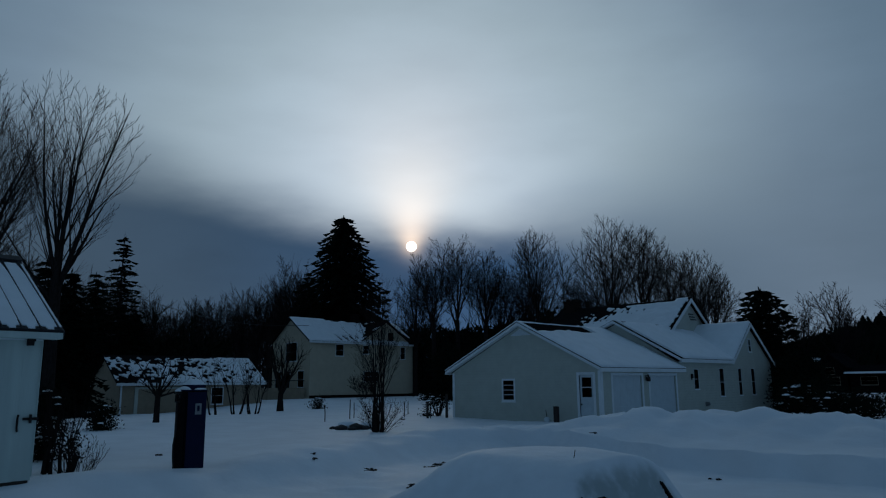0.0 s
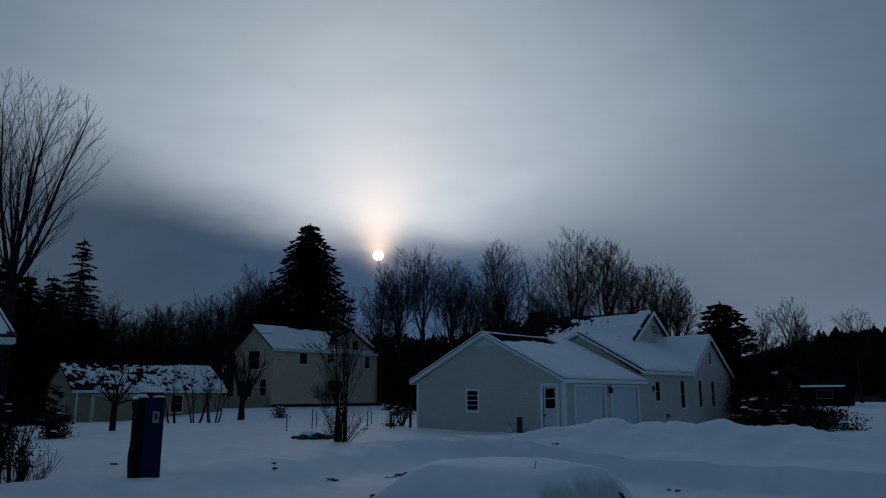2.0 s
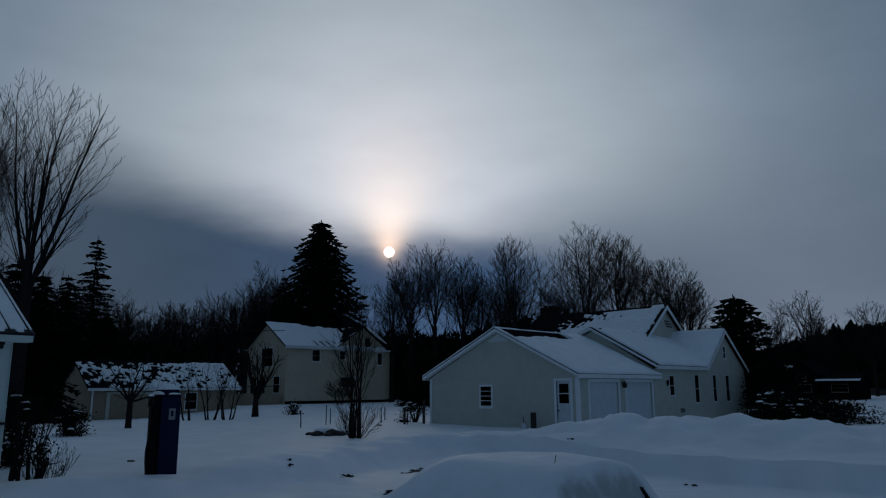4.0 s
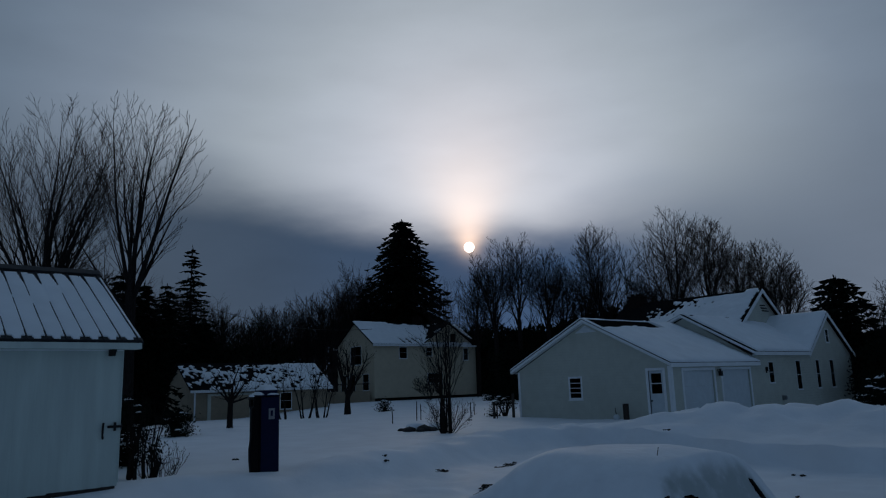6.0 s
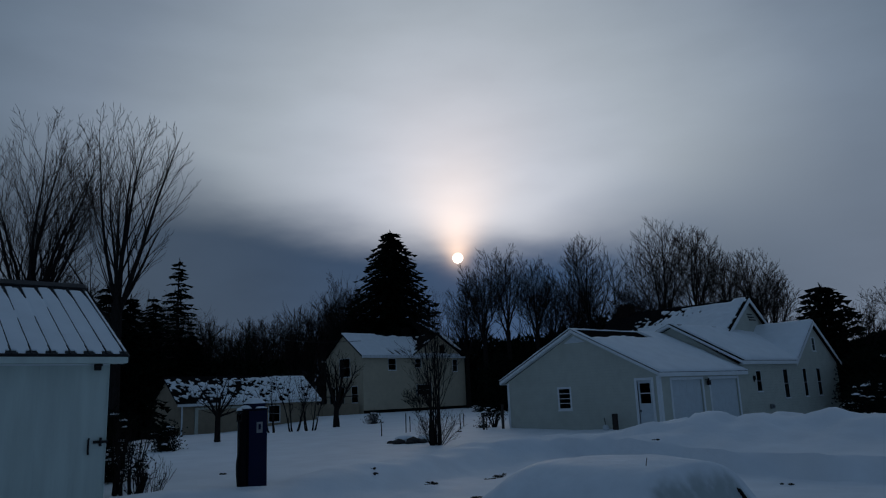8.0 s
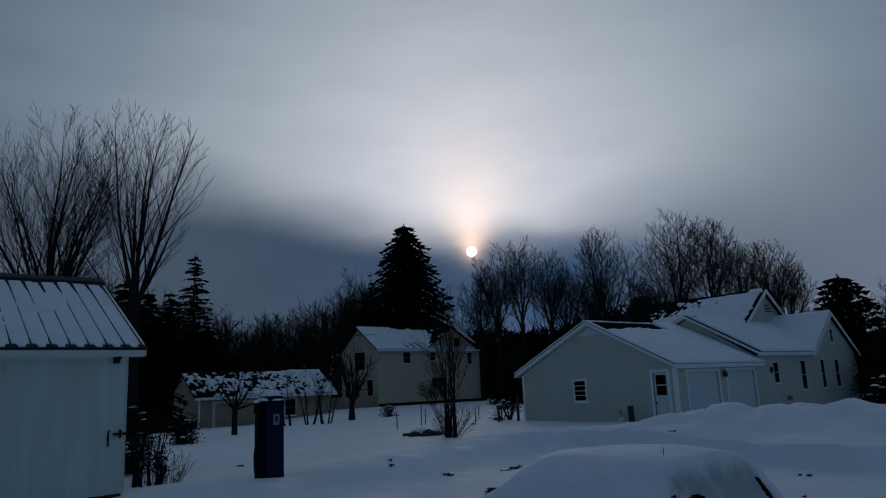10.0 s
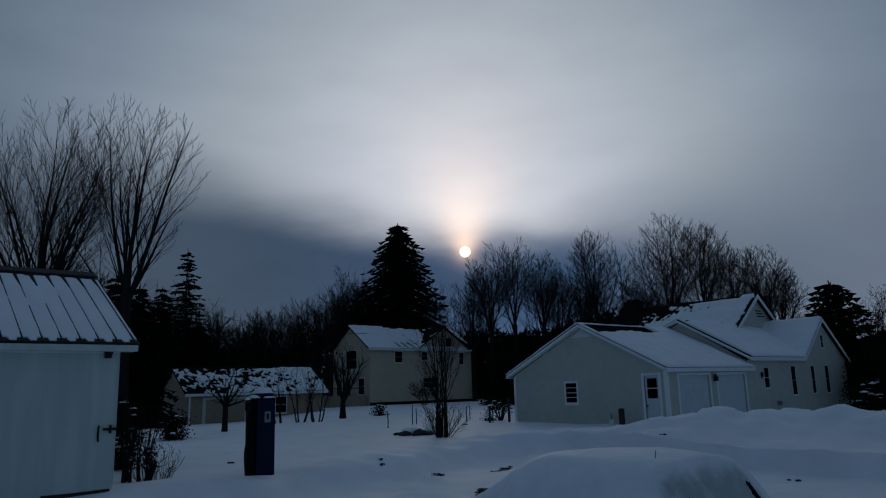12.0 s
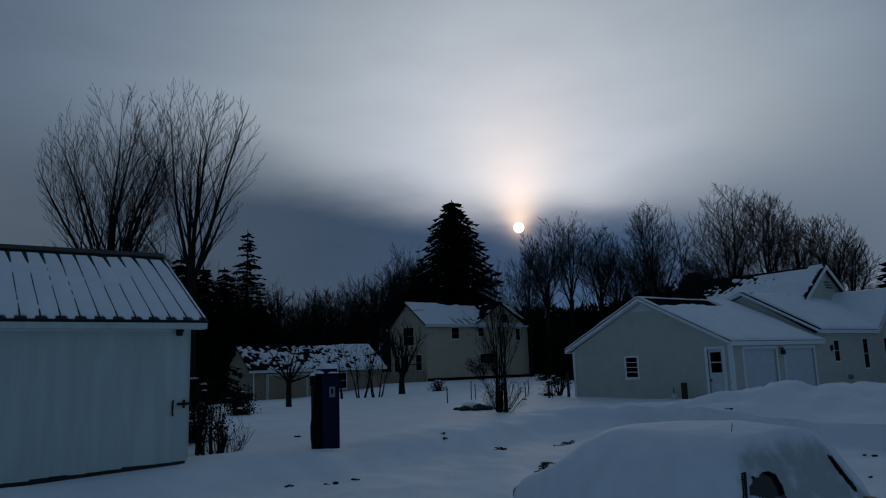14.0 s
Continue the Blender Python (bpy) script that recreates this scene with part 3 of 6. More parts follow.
    fix(part("attic_louvre", boxes((-2.80, -2.75, 12.3, 12.9, 4.75, 4.80), (-2.80, -2.75, 12.2, 12.75, 4.88, 4.93), (-2.80, -2.75, 12.15, 12.6, 5.01, 5.06)), IRON, h))
    bm = boxes((-10.12, -9.40, 11.85, 12.55, 5.1, 6.16), (-10.17, -9.35, 11.80, 12.60, 6.16, 6.25), (-10.05, -9.82, 12.0, 12.4, 6.25, 6.38), (-9.70, -9.46, 12.0, 12.4, 6.25, 6.35))
    fix(part("chimney", bm, BRICK, h, "dark brick chimney with two flues"))

    # snow on the roofs, thin and torn along the ridges
    def g_keep(u, v, q):
        bare = 0.80 + 0.03 * noise.noise(q * 1.7) - 0.08 * max(0.0, 0.35 - u)
        if v > bare and 0.02 < u < 0.70 + 0.03 * noise.noise(q * 3.0):
            return -1
        return 1.0
    fix(snow_sheet("snow_cover", [(-0.10, 0.11, 2.25), (-0.10, 6.28, 2.25), (-3.9, 6.28, 4.08), (-3.9, 0.11, 4.08)], 0.10, 0.13, g_keep, h))
    fix(snow_sheet("snow_cover", [(-7.93, 6.7, 2.25), (-7.93, 0.09, 2.25), (-3.95, 0.09, 4.08), (-3.95, 6.7, 4.08)], 0.2, 0.13, lambda u, v, q: 1.0, h))
    def w_keep(u, v, q):
        if v > 0.93 + 0.03 * noise.noise(q * 2) - 0.05 * max(0.0, 0.4 - u) and 0.05 < u < 0.70:
            return -1
        return -1 if u < 0.012 else 1.0
    fix(snow_sheet("snow_cover", [(-0.12, 6.10, 2.66), (-0.12, 10.98, 2.66), (-3.35, 13.1, 4.43), (-3.35, 6.10, 4.43)], 0.11, 0.15, w_keep, h))
    fix(snow_sheet("snow_cover", [(-3.0, 10.85, 2.60), (CX + 0.02, 10.85, 2.60), (CX + 0.02, 13.11, 4.50), (-5.4, 13.11, 4.50)], 0.11, 0.15, lambda u, v, q: 1.0, h))
    def m_keep(u, v, q):
        if v > 0.95 and u < 0.9:
            return -1
        cover = (u - 0.27) * 2.6 + (0.55 - v) * 1.6 + 0.5 * noise.noise(q * 1.1)
        torn = 0.55 * noise.noise(q * 4.2) + 0.6 * noise.noise(q * 10.0)
        if u < 0.24 + 0.05 * noise.noise(q * 2.0) or torn > cover - 0.05:
            return -1
        return -1 if u > 0.985 + 0.02 * noise.noise(q * 5) else min(1.0, 0.35 + max(0.0, cover) * 0.5)
    fix(snow_sheet("snow_cover", [(-10.6, 8.28, 2.90), (-2.6, 8.28, 2.90), (-2.6, 12.18, 5.84), (-10.6, 12.18, 5.84)], 0.055, 0.10, m_keep, h))


build_house()


# ---- the shed with the ribbed metal roof ----
def build_shed():
    s = root("shed", -0.8, -21.0, 0.3, "white board shed with a ribbed metal roof under thin snow", "shed")
    inv = Matrix.Translation((0.8, 21.0, -0.3))

    def fix(ob):
        ob.matrix_parent_inverse = inv
        return ob

    X, Y1, Y0 = 1.95, -18.38, -24.6
    # front wall of upright boards, each its own piece
    fix(part("wall", boxes((X - 0.10, X - 0.02, Y0, Y1 - 0.02, 0.0, 2.52)), SHED_WALL, s, "painted board wall"))
    bm = bmesh.new()
    prism(bm, [(-3.5, 0.0), (X - 0.02, 0.0), (X - 0.02, 2.52), (-0.8, 3.98), (-3.5, 2.52)], "y", Y1 - 0.12, Y1 - 0.02)
    fix(part("wall", bm, SHED_WALL, s))
    bm = bmesh.new()
    prism(bm, [(-3.5, 0.0), (X - 0.02, 0.0), (X - 0.02, 2.52), (-0.8, 3.98), (-3.5, 2.52)], "y", Y0, Y0 + 0.1)
    fix(part("wall", bm, SHED_WALL, s))
    fix(part("wall", boxes((-3.6, -3.5, Y0, Y1 - 0.02, 0.0, 2.52)), SHED_WALL, s))
    w = 0.245
    y = Y1
    k = 0
    rnd = random.Random(4)
    while y - w > Y0:
        bm = boxes((X - 0.02, X + rnd.uniform(-0.0003, 0.0003), y - w + 0.0004, y - 0.0004, 0.375 + 0.03 * (y + 18.4) + rnd.uniform(-0.01, 0.012), 2.53))
        fix(part("board", bm, SHED_WALL, s))
        y -= w
        k += 1
    fix(part("sill_beam", boxes((X - 0.12, X - 0.004, Y0, Y1 - 0.03, 0.0, 0.40)), POSTWOOD, s, "dark weathered sill beam"))
    fix(part("corner_board", boxes((X - 0.09, X + 0.02, Y1 - 0.001, Y1 + 0.012, 0.42, 2.50)), SHED_WALL, s))
    fix(part("frieze_board", boxes((X, X + 0.02, Y0, Y1, 2.44, 2.53)), WHITE, s))
    # latch: bar, staple and hanging handle
    la = fix(part("latch", boxes((X + 0.003, X + 0.03, -18.56, -18.34, 1.245, 1.285), (X + 0.003, X + 0.05, -18.47, -18.44, 1.20, 1.33), bevel=0.005), IRON, s, "black iron bolt latch"))
    bm = bmesh.new()
    vs, fs = [], []
    tube(vs, fs, [Vector((X + 0.01, -18.62, 1.32)), Vector((X + 0.05, -18.635, 1.29)), Vector((X + 0.06, -18.64, 1.2)), Vector((X + 0.05, -18.635, 1.12)), Vector((X + 0.01, -18.62, 1.09))], [0.016, 0.016, 0.019, 0.016, 0.016], 6)
    raw("handle", vs, fs, IRON, la)
    fix(part("floodlight", boxes((X, X + 0.09, -18.60, -18.51, 2.36, 2.44), (X + 0.03, X + 0.12, -18.61, -18.50, 2.42, 2.46), bevel=0.01), IRON, s, "small black outdoor lamp"))
    # roof plates, ribs, ridge cap and fascia
    RX, RZ, EX, EZ, R0, R1 = -0.8, 4.12, 2.20, 2.60, -25.0, -18.17
    for ex in (EX, 2 * RX - EX):
        roof = fix(part("roof", slab(bmesh.new(), [(ex, R0, EZ), (ex, R1, EZ), (RX, R1, RZ), (RX, R0, RZ)], 0.045), METAL_ROOF, s, "ribbed metal roof slope"))
        if ex == EX:
            n = Vector((RZ - EZ, 0, EX - RX)).normalized()
            yy = R1 - 0.05
            me = None
            while yy > R0:
                if me is None:
                    vs, fs = [], []
                    a, b = Vector((EX + 0.02, 0, EZ - 0.01)), Vector((RX, 0, RZ))
                    for p in (a, b):
                        for dy, up in ((-0.014, 0.0), (-0.007, 0.022), (0.007, 0.022), (0.014, 0.0)):
                            vs.append(p + n * up + Vector((0, dy, 0)))
                    fs = [(0, 1, 5, 4), (1, 2, 6, 5), (2, 3, 7, 6), (0, 3, 2, 1), (4, 5, 6, 7)]
                    rib = raw("rib", vs, fs, METAL_ROOF, roof)
                    me = rib.data
                else:
                    rib = new("rib", me)
                    rib.parent = roof
                rib.location = (0, yy, 0)
                yy -= 0.262
            bm = boxes((EX - 0.02, EX + 0.012, R0, R1, EZ - 0.14, EZ - 0.045))
            part("fascia", bm, SHED_WALL, roof)
            part("soffit", boxes((X + 0.001, EX - 0.02, R0, R1, EZ - 0.14, EZ - 0.12)), SHED_WALL, roof)
            bm = bmesh.new()
            slab(bm, [(EX, R1, EZ - 0.02), (EX, R1 + 0.03, EZ - 0.02), (RX, R1 + 0.03, RZ - 0.02), (RX, R1, RZ - 0.02)], 0.13)
            part("rake_board", bm, METAL_ROOF, roof)
    bm = bmesh.new()
    prism(bm, [(RX - 0.2, RZ - 0.06), (RX, RZ + 0.045), (RX + 0.2, RZ - 0.06), (RX + 0.2, RZ - 0.085), (RX, RZ + 0.02), (RX - 0.2, RZ - 0.085)], "y", R0, R1 + 0.03)
    fix(part("ridge_cap", bm, METAL_ROOF, s, "dark metal ridge cap"))
    # thin snow between the ribs, melted back from the ridge and in wet streaks
    pitch = 0.262

    def keep(u, v, q):
        phase = ((R1 - 0.05 - q.y) / pitch) % 1.0
        near = min(phase, 1 - phase)
        if v > 0.90 + 0.03 * noise.noise(Vector((0, q.y * 2.3, 1))):
            return -1
        melt = 0.01 + 0.06 * noise.noise(Vector((0, q.y * 1.9, 4))) + 0.16 * max(0.0, v - 0.35) * noise.noise(Vector((0, math.floor((R1 - q.y) / pitch) * 3.7, 9)))
        if v > 0.72 and near == phase and near < melt + 1.1 * (v - 0.72):
            return -1
        if (near < 0.02 or (near == phase and near < melt)) and (v > 0.74 or v < 0.10):
            return -1
        if v < 0.025 and near < 0.3:
            return -1
        return 0.74 if near < 0.10 else 0.9
    tagged(fix(snow_sheet("snow_cover", [(EX, R0, EZ), (EX, R1, EZ), (RX, R1, RZ), (RX, R0, RZ)], 0.05, 0.03, keep, s, label="thin snow between the roof ribs", across=0.0131)), kind="stuff")


build_shed()


# ---- the blue booth and its lantern ----
def build_booth():
    z0 = 0.22
    b = root("booth", 1.16, -15.53, z0, "tall narrow blue painted booth with a stepped top and snow cap", "booth", turn=6)
    box_ = part("body", boxes((-0.19, 0.19, -0.21, 0.20, -0.1, 1.42), bevel=0.012), NAVY, b)
    part("side_panel", boxes((-0.16, 0.16, -0.222, -0.211, 0.06, 1.36), bevel=0.004), NAVY, b)
    part("door_panel", boxes((0.191, 0.200, -0.195, 0.19, 0.02, 1.40), bevel=0.004), BLUE, b)
    part("ledge", boxes((-0.20, 0.20, -0.22, 0.21, 1.42, 1.44), bevel=0.006), BLUE, b)
    part("top_box", boxes((-0.15, 0.16, -0.12, 0.18, 1.44, 1.53), bevel=0.01), BLUE, b)
    part("notice", boxes((0.2005, 0.204, -0.04, 0.09, 0.99, 1.19)), STEEL, b, "small pale notice plate")
    part("notice_mark", boxes((0.2045, 0.206, 0.0, 0.05, 1.05, 1.15)), BLUE, b)

    def cap(name, x0, x1, y0, y1, z, h, parent, n=14):
        vs, fs = [], []
        for j in range(n + 1):
            for i in range(n + 1):
                u, v = 2 * i / n - 1, 2 * j / n - 1
                dome = max(0.0, 1 - u ** 4) ** 0.5 * max(0.0, 1 - v ** 4) ** 0.5 * (1 - 0.45 * (u * u + v * v) / 2)
                x, y = x0 + (x1 - x0) * i / n, y0 + (y1 - y0) * j / n
                vs.append((x, y, z + 0.003 + h * dome * (1 + 0.15 * noise.noise(Vector((x * 6, y * 6, z))))))
        w = n + 1
        fs = [(j * w + i, j * w + i + 1, (j + 1) * w + i + 1, (j + 1) * w + i) for j in range(n) for i in range(n)]
        raw(name, vs, fs, ROOF_SNOW, parent, "rounded cap of snow", smooth=True)
    cap("snow_cap", -0.15, 0.16, -0.12, 0.18, 1.53, 0.11, b)
    cap("snow_cap", -0.18, 0.18, -0.21, -0.12, 1.44, 0.06, b, 8)
    cap("snow_cap", 0.10, 0.20, -0.05, 0.20, 1.44, 0.03, b, 8)
    # lantern on a thin crooked pole at the dark side
    l = root("lantern_post", 1.24, -15.83, z0, "black lantern on a thin crooked pole beside the blue booth", "lantern")
    vs, fs = [], []
    tube(vs, fs, [Vector(p) for p in ((0.02, -0.02, 0.0), (0.0, -0.04, 0.25), (0.0, -0.045, 0.45), (0.0, -0.01, 0.7), (0.0, -0.005, 1.0), (0.0, -0.01, 1.22))], [0.016] * 6, 6)
    raw("pole", vs, fs, IRON, l)
    part("lantern_base", boxes((-0.04, 0.04, -0.05, 0.03, 1.215, 1.235), bevel=0.005), IRON, l)
    part("lantern_glass", boxes((-0.03, 0.03, -0.04, 0.02, 1.236, 1.36)), GLASS, l, "clear lantern glass")
    for sx in (-0.034, 0.026):
        for sy in (-0.044, 0.016):
            part("lantern_bar", boxes((sx, sx + 0.008, sy, sy + 0.008, 1.235, 1.365)), IRON, l)
    part("lantern_roof", boxes((-0.05, 0.05, -0.06, 0.04, 1.365, 1.385), (-0.03, 0.03, -0.04, 0.02, 1.385, 1.41), bevel=0.004), IRON, l)
    cap("snow_cap", -0.045, 0.045, -0.055, 0.035, 1.41, 0.05, l, 6)


build_booth()


# ---- the snowed-in car ----
def build_car():
    c = root("car", 11.11, -16.85, -0.17, "hatchback buried in snow with its rear glass partly cleared", "car", turn=-7)
    # x runs to the rear, 0 at the back edge of the roof; stations: x, roof z, roof half width, belt z, belt half width
    ST = [(-3.35, 0.50, 0.50, 0.46, 0.55), (-3.2, 0.74, 0.58, 0.66, 0.68), (-2.62, 0.86, 0.60, 0.78, 0.74), (-2.35, 0.94, 0.56, 0.82, 0.75), (-1.9, 1.22, 0.49, 0.84, 0.75),
          (-1.6, 1.26, 0.48, 0.84, 0.75), (-1.0, 1.27, 0.48, 0.84, 0.75), (-0.3, 1.27, 0.47, 0.85, 0.75), (0.0, 1.24, 0.46, 0.85, 0.74), (0.30, 0.90, 0.64, 0.84, 0.73), (0.46, 0.80, 0.64, 0.72, 0.70), (0.52, 0.55, 0.60, 0.50, 0.66)]

    ST = [(s[0] * 0.76 if s[0] < 0 else s[0] * 0.62, *s[1:]) for s in ST]

    def ring(st, grow=0.0, low=0.12, n=6):
        x, zr, wr, zb, wb = st
        zr, wr, wb, zb = zr + grow, wr + grow * 0.3, wb + grow * 0.8, zb
        half = [(wb - 0.02, low), (wb + 0.01, (low + zb) / 2), (wb, zb)]
        for k in range(1, 4):
            t = k / 4
            half.append((wb + (wr - wb) * t + 0.03 * math.sin(math.pi * t), zb + (zr - zb) * t * (1.12 - 0.12 * t)))
        half += [(wr * 0.97, zr - 0.015), (wr * 0.7, zr + 0.012), (wr * 0.3, zr + 0.022)]
        return [(x, -y, z) for y, z in half] + [(x, y, z) for y, z in reversed(half)]

    def loft(rings, closed=True):
        n = len(rings[0])
        vs = [v for r in rings for v in r]
        fs = []
        for i in range(len(rings) - 1):
            for k in range(n - 1):
                fs.append((i * n + k, i * n + k + 1, (i + 1) * n + k + 1, (i + 1) * n + k))
        if closed:
            fs += [tuple(range(n)), tuple(range((len(rings) - 1) * n, len(rings) * n))[::-1]]
            for i in range(len(rings) - 1):
                fs.append((i * n, (i + 1) * n, (i + 1) * n + n - 1, i * n + n - 1))
        return vs, fs
    vs, fs = loft([ring(s) for s in ST])
    raw("body", vs, fs, CAR_PAINT, c, "grey car body", smooth=True)
    for x in (-2.0, -0.3):
        for s in (-1, 1):
            vs, fs = [], []
            cyl = [Vector((x, s * (0.56 + w), 0.26)) for w in (0.0, 0.02, 0.15, 0.17)]
            tube(vs, fs, cyl, [0.20, 0.26, 0.26, 0.20], 18)
            wheel = raw("wheel", vs, fs, RUBBER, c, "black tyre", smooth=False)
            vs, fs = [], []
            tube(vs, fs, [Vector((x, s * 0.71, 0.26)), Vector((x, s * 0.735, 0.26))], [0.15, 0.14], 14)
            raw("rim", vs, fs, STEEL, wheel)
    # rear glass under the crust of blown snow
    def hatch(u, v, out):
        p = Vector((0.01, 0.43 * u, 1.235)).lerp(Vector((0.19, 0.68 * u, 0.86)), v)
        return p + Vector((0.85, 0.0, 0.5)) * (out + 0.012 * (1 - u * u))
    nu = nv = 12
    vs = [hatch(-0.97 + 1.94 * i / nu, j / nv, 0.012) for j in range(nv + 1) for i in range(nu + 1)]
    fs = [(j * (nu + 1) + i, j * (nu + 1) + i + 1, (j + 1) * (nu + 1) + i + 1, (j + 1) * (nu + 1) + i) for j in range(nv) for i in range(nu)]
    raw("rear_glass", vs, fs, CAR_GLASS, c, "dark rear glass", smooth=True)
    vs, fs = [], []
    tube(vs, fs, [hatch(-0.93, v, 0.05) for v in (0.42, 0.6, 0.8, 1.0)], [0.010] * 4, 5)
    raw("glass_seal", vs, fs, RUBBER, c)
    vs, fs = [], []
    tube(vs, fs, [hatch(0.84, 0.36, 0.055), hatch(0.81, 0.65, 0.055), hatch(0.76, 0.95, 0.055)], [0.009, 0.008, 0.006], 5)
    raw("wiper", vs, fs, RUBBER, c, "black rear wiper")
    for s in (-1, 1):
        part("tail_light", boxes((0.20, 0.30, s * 0.62 - 0.05, s * 0.62 + 0.05, 0.62, 0.84), bevel=0.02), TAIL, c, "dark red tail light")
    vs, fs = [], []
    tube(vs, fs, [Vector((-0.16, -0.26, 1.27)), Vector((-0.15, -0.26, 1.34)), Vector((-0.135, -0.26, 1.40))], [0.004, 0.003, 0.0025], 5)
    raw("antenna", vs, fs, RUBBER, c, "short black roof antenna")
    # one soft blanket of snow over roof, sides, bonnet and tail
    TAILS = [(0.0, 1.24, 0.46, 0.85, 0.75), (0.05, 1.20, 0.50, 0.85, 0.75), (0.10, 1.10, 0.56, 0.85, 0.745), (0.16, 0.97, 0.62, 0.84, 0.735), (0.22, 0.86, 0.64, 0.78, 0.70),
             (0.28, 0.75, 0.62, 0.66, 0.65), (0.33, 0.58, 0.55, 0.50, 0.56), (0.36, 0.36, 0.45, 0.30, 0.46)]
    knots = ST[:8] + TAILS
    rows = []
    for a, b in zip(knots, knots[1:]):
        slant = math.hypot(b[0] - a[0], b[1] - a[1])
        n = max(2, int(slant / (0.05 if a[0] < -0.25 else 0.008)))
        rows += [tuple(p + (q - p) * k / n for p, q in zip(a, b)) for k in range(n)]
    rows.append(knots[-1])
    M = 280
    grid = np.zeros((len(rows), M, 3))
    for k, st in enumerate(rows):
        r = np.array(ring(st, 0.075 - 0.035 * smoothstep(0.0, 0.10, st[0]), low=0.0))
        along = np.concatenate([[0], np.cumsum(np.linalg.norm(np.diff(r, axis=0), axis=1))])
        at = np.linspace(0, along[-1], M)
        for axis in range(3):
            grid[k, :, axis] = np.interp(at, along, r[:, axis])
    for turn in range(60):
        grid[1:-1, 1:-1] += 0.5 * ((grid[:-2, 1:-1] + grid[2:, 1:-1] + grid[1:-1, :-2] + grid[1:-1, 2:]) / 4 - grid[1:-1, 1:-1])
    vs = []
    for p in grid.reshape(-1, 3):
        p = Vector(p)
        vs.append(p + Vector((0.0, 0.015 * noise.noise(p * 3.1 + Vector((4, 0, 0))), 0.020 * noise.noise(p * 2.3) + 0.004 * noise.noise(p * 9.0))))
    fs = []
    for k in range(len(rows) - 1):
        for m_ in range(M - 1):
            ids = (k * M + m_, k * M + m_ + 1, (k + 1) * M + m_ + 1, (k + 1) * M + m_)
            q = (vs[ids[0]] + vs[ids[2]]) / 2
            v = (1.27 - q.z) / 0.40
            u = q.y / (0.45 + 0.24 * min(1.0, max(0.0, v)))
            w = 0.09 * noise.noise(Vector((u * 4, v * 3, 2))) + 0.03 * noise.noise(Vector((u * 11, v * 8, 5)))
            rear = q.x > 0.015
            if rear and -0.80 + w < u < -0.38 + 0.25 * (v - 0.5) + w and 0.48 + w < v < 1.0 and not (v > 0.80 + 0.35 * (u + 0.72) and u < -0.50):
                continue
            if rear and 0.34 < v < 0.98 and abs(u - (0.83 - 0.08 * (v - 0.4) + 0.3 * w)) < 0.020 + 0.10 * max(0.0, v - 0.34) * max(0.0, 1.0 - v) * 3:
                continue
            if rear and abs(u + 0.93) < 0.014 and 0.42 < v < 1.0:
                continue
            fs.append(ids)
    raw("snow_cover", vs, fs, BLANKET, c, "soft thick snow over the whole car, thin and grey on the rear glass", smooth=True)


def blanket_material():
    """Packed snow on the car, thinning to grey frost where it clings to the rear glass."""
    mat = material("car_snow_blanket", (0.78, 0.84, 0.89), 0.65, grain=0.05, grain_scale=4.0, bump=0.4, bump_scale=14.0, spec=0.2)
    nt = mat.node_tree
    L = nt.links.new
    bsdf = nt.nodes["Principled BSDF"]
    snow = bsdf.inputs["Base Color"].links[0].from_socket
    tc = nt.nodes.new("ShaderNodeTexCoord")
    sep = nt.nodes.new("ShaderNodeSeparateXYZ")
    L(tc.outputs["Object"], sep.inputs[0])
    tex = nt.nodes.new("ShaderNodeTexNoise")
    tex.inputs["Scale"].default_value = 7.0
    tex.inputs["Detail"].default_value = 6
    L(tc.outputs["Object"], tex.inputs["Vector"])

    def calc(op, a, b):
        n = nt.nodes.new("ShaderNodeMath")
        n.operation = op
        for k, v in enumerate((a, b)):
            if isinstance(v, (int, float)):
                n.inputs[k].default_value = v
            else:
                L(v, n.inputs[k])
        return n.outputs[0]

    def ease(x, lo, hi):
        n = nt.nodes.new("ShaderNodeMapRange")
        n.interpolation_type = "SMOOTHSTEP"
        L(x, n.inputs["Value"])
        n.inputs["From Min"].default_value, n.inputs["From Max"].default_value = lo, hi
        return n.outputs[0]

    blur = calc("MULTIPLY", calc("SUBTRACT", tex.outputs["Fac"], 0.5), 0.35)
    v = calc("ADD", calc("MULTIPLY", calc("SUBTRACT", 1.27, sep.outputs["Z"]), 2.5), blur)
    u = calc("ADD", calc("DIVIDE", sep.outputs["Y"], calc("ADD", 0.45, calc("MULTIPLY", v, 0.22))), blur)
    mask = calc("MULTIPLY", ease(sep.outputs["X"], -0.02, 0.05), calc("MULTIPLY", ease(u, -1.06, -0.78), ease(u, 1.02, 0.84)))
    mask = calc("MULTIPLY", mask, calc("MULTIPLY", ease(v, -0.12, 0.30), ease(v, 1.45, 1.0)))
    mask = calc("MULTIPLY", mask, ease(tex.outputs["Fac"], 0.1, 0.55))
    mix = nt.nodes.new("ShaderNodeMix")
    mix.data_type = "RGBA"
    L(mask, mix.inputs["Factor"])
    L(snow, mix.inputs["A"])
    mix.inputs["B"].default_value = (0.40, 0.46, 0.47, 1)
    L(mix.outputs["Result"], bsdf.inputs["Base Color"])
    return mat


BLANKET = blanket_material()
CAR_GLASS = material("dark_car_glass", (0.012, 0.013, 0.014), 0.12, grain=0.2, grain_scale=8.0, spec=0.5)
TAIL = material("dark_red_lens", (0.025, 0.010, 0.009), 0.3, grain=0.2, grain_scale=20.0)
build_car()


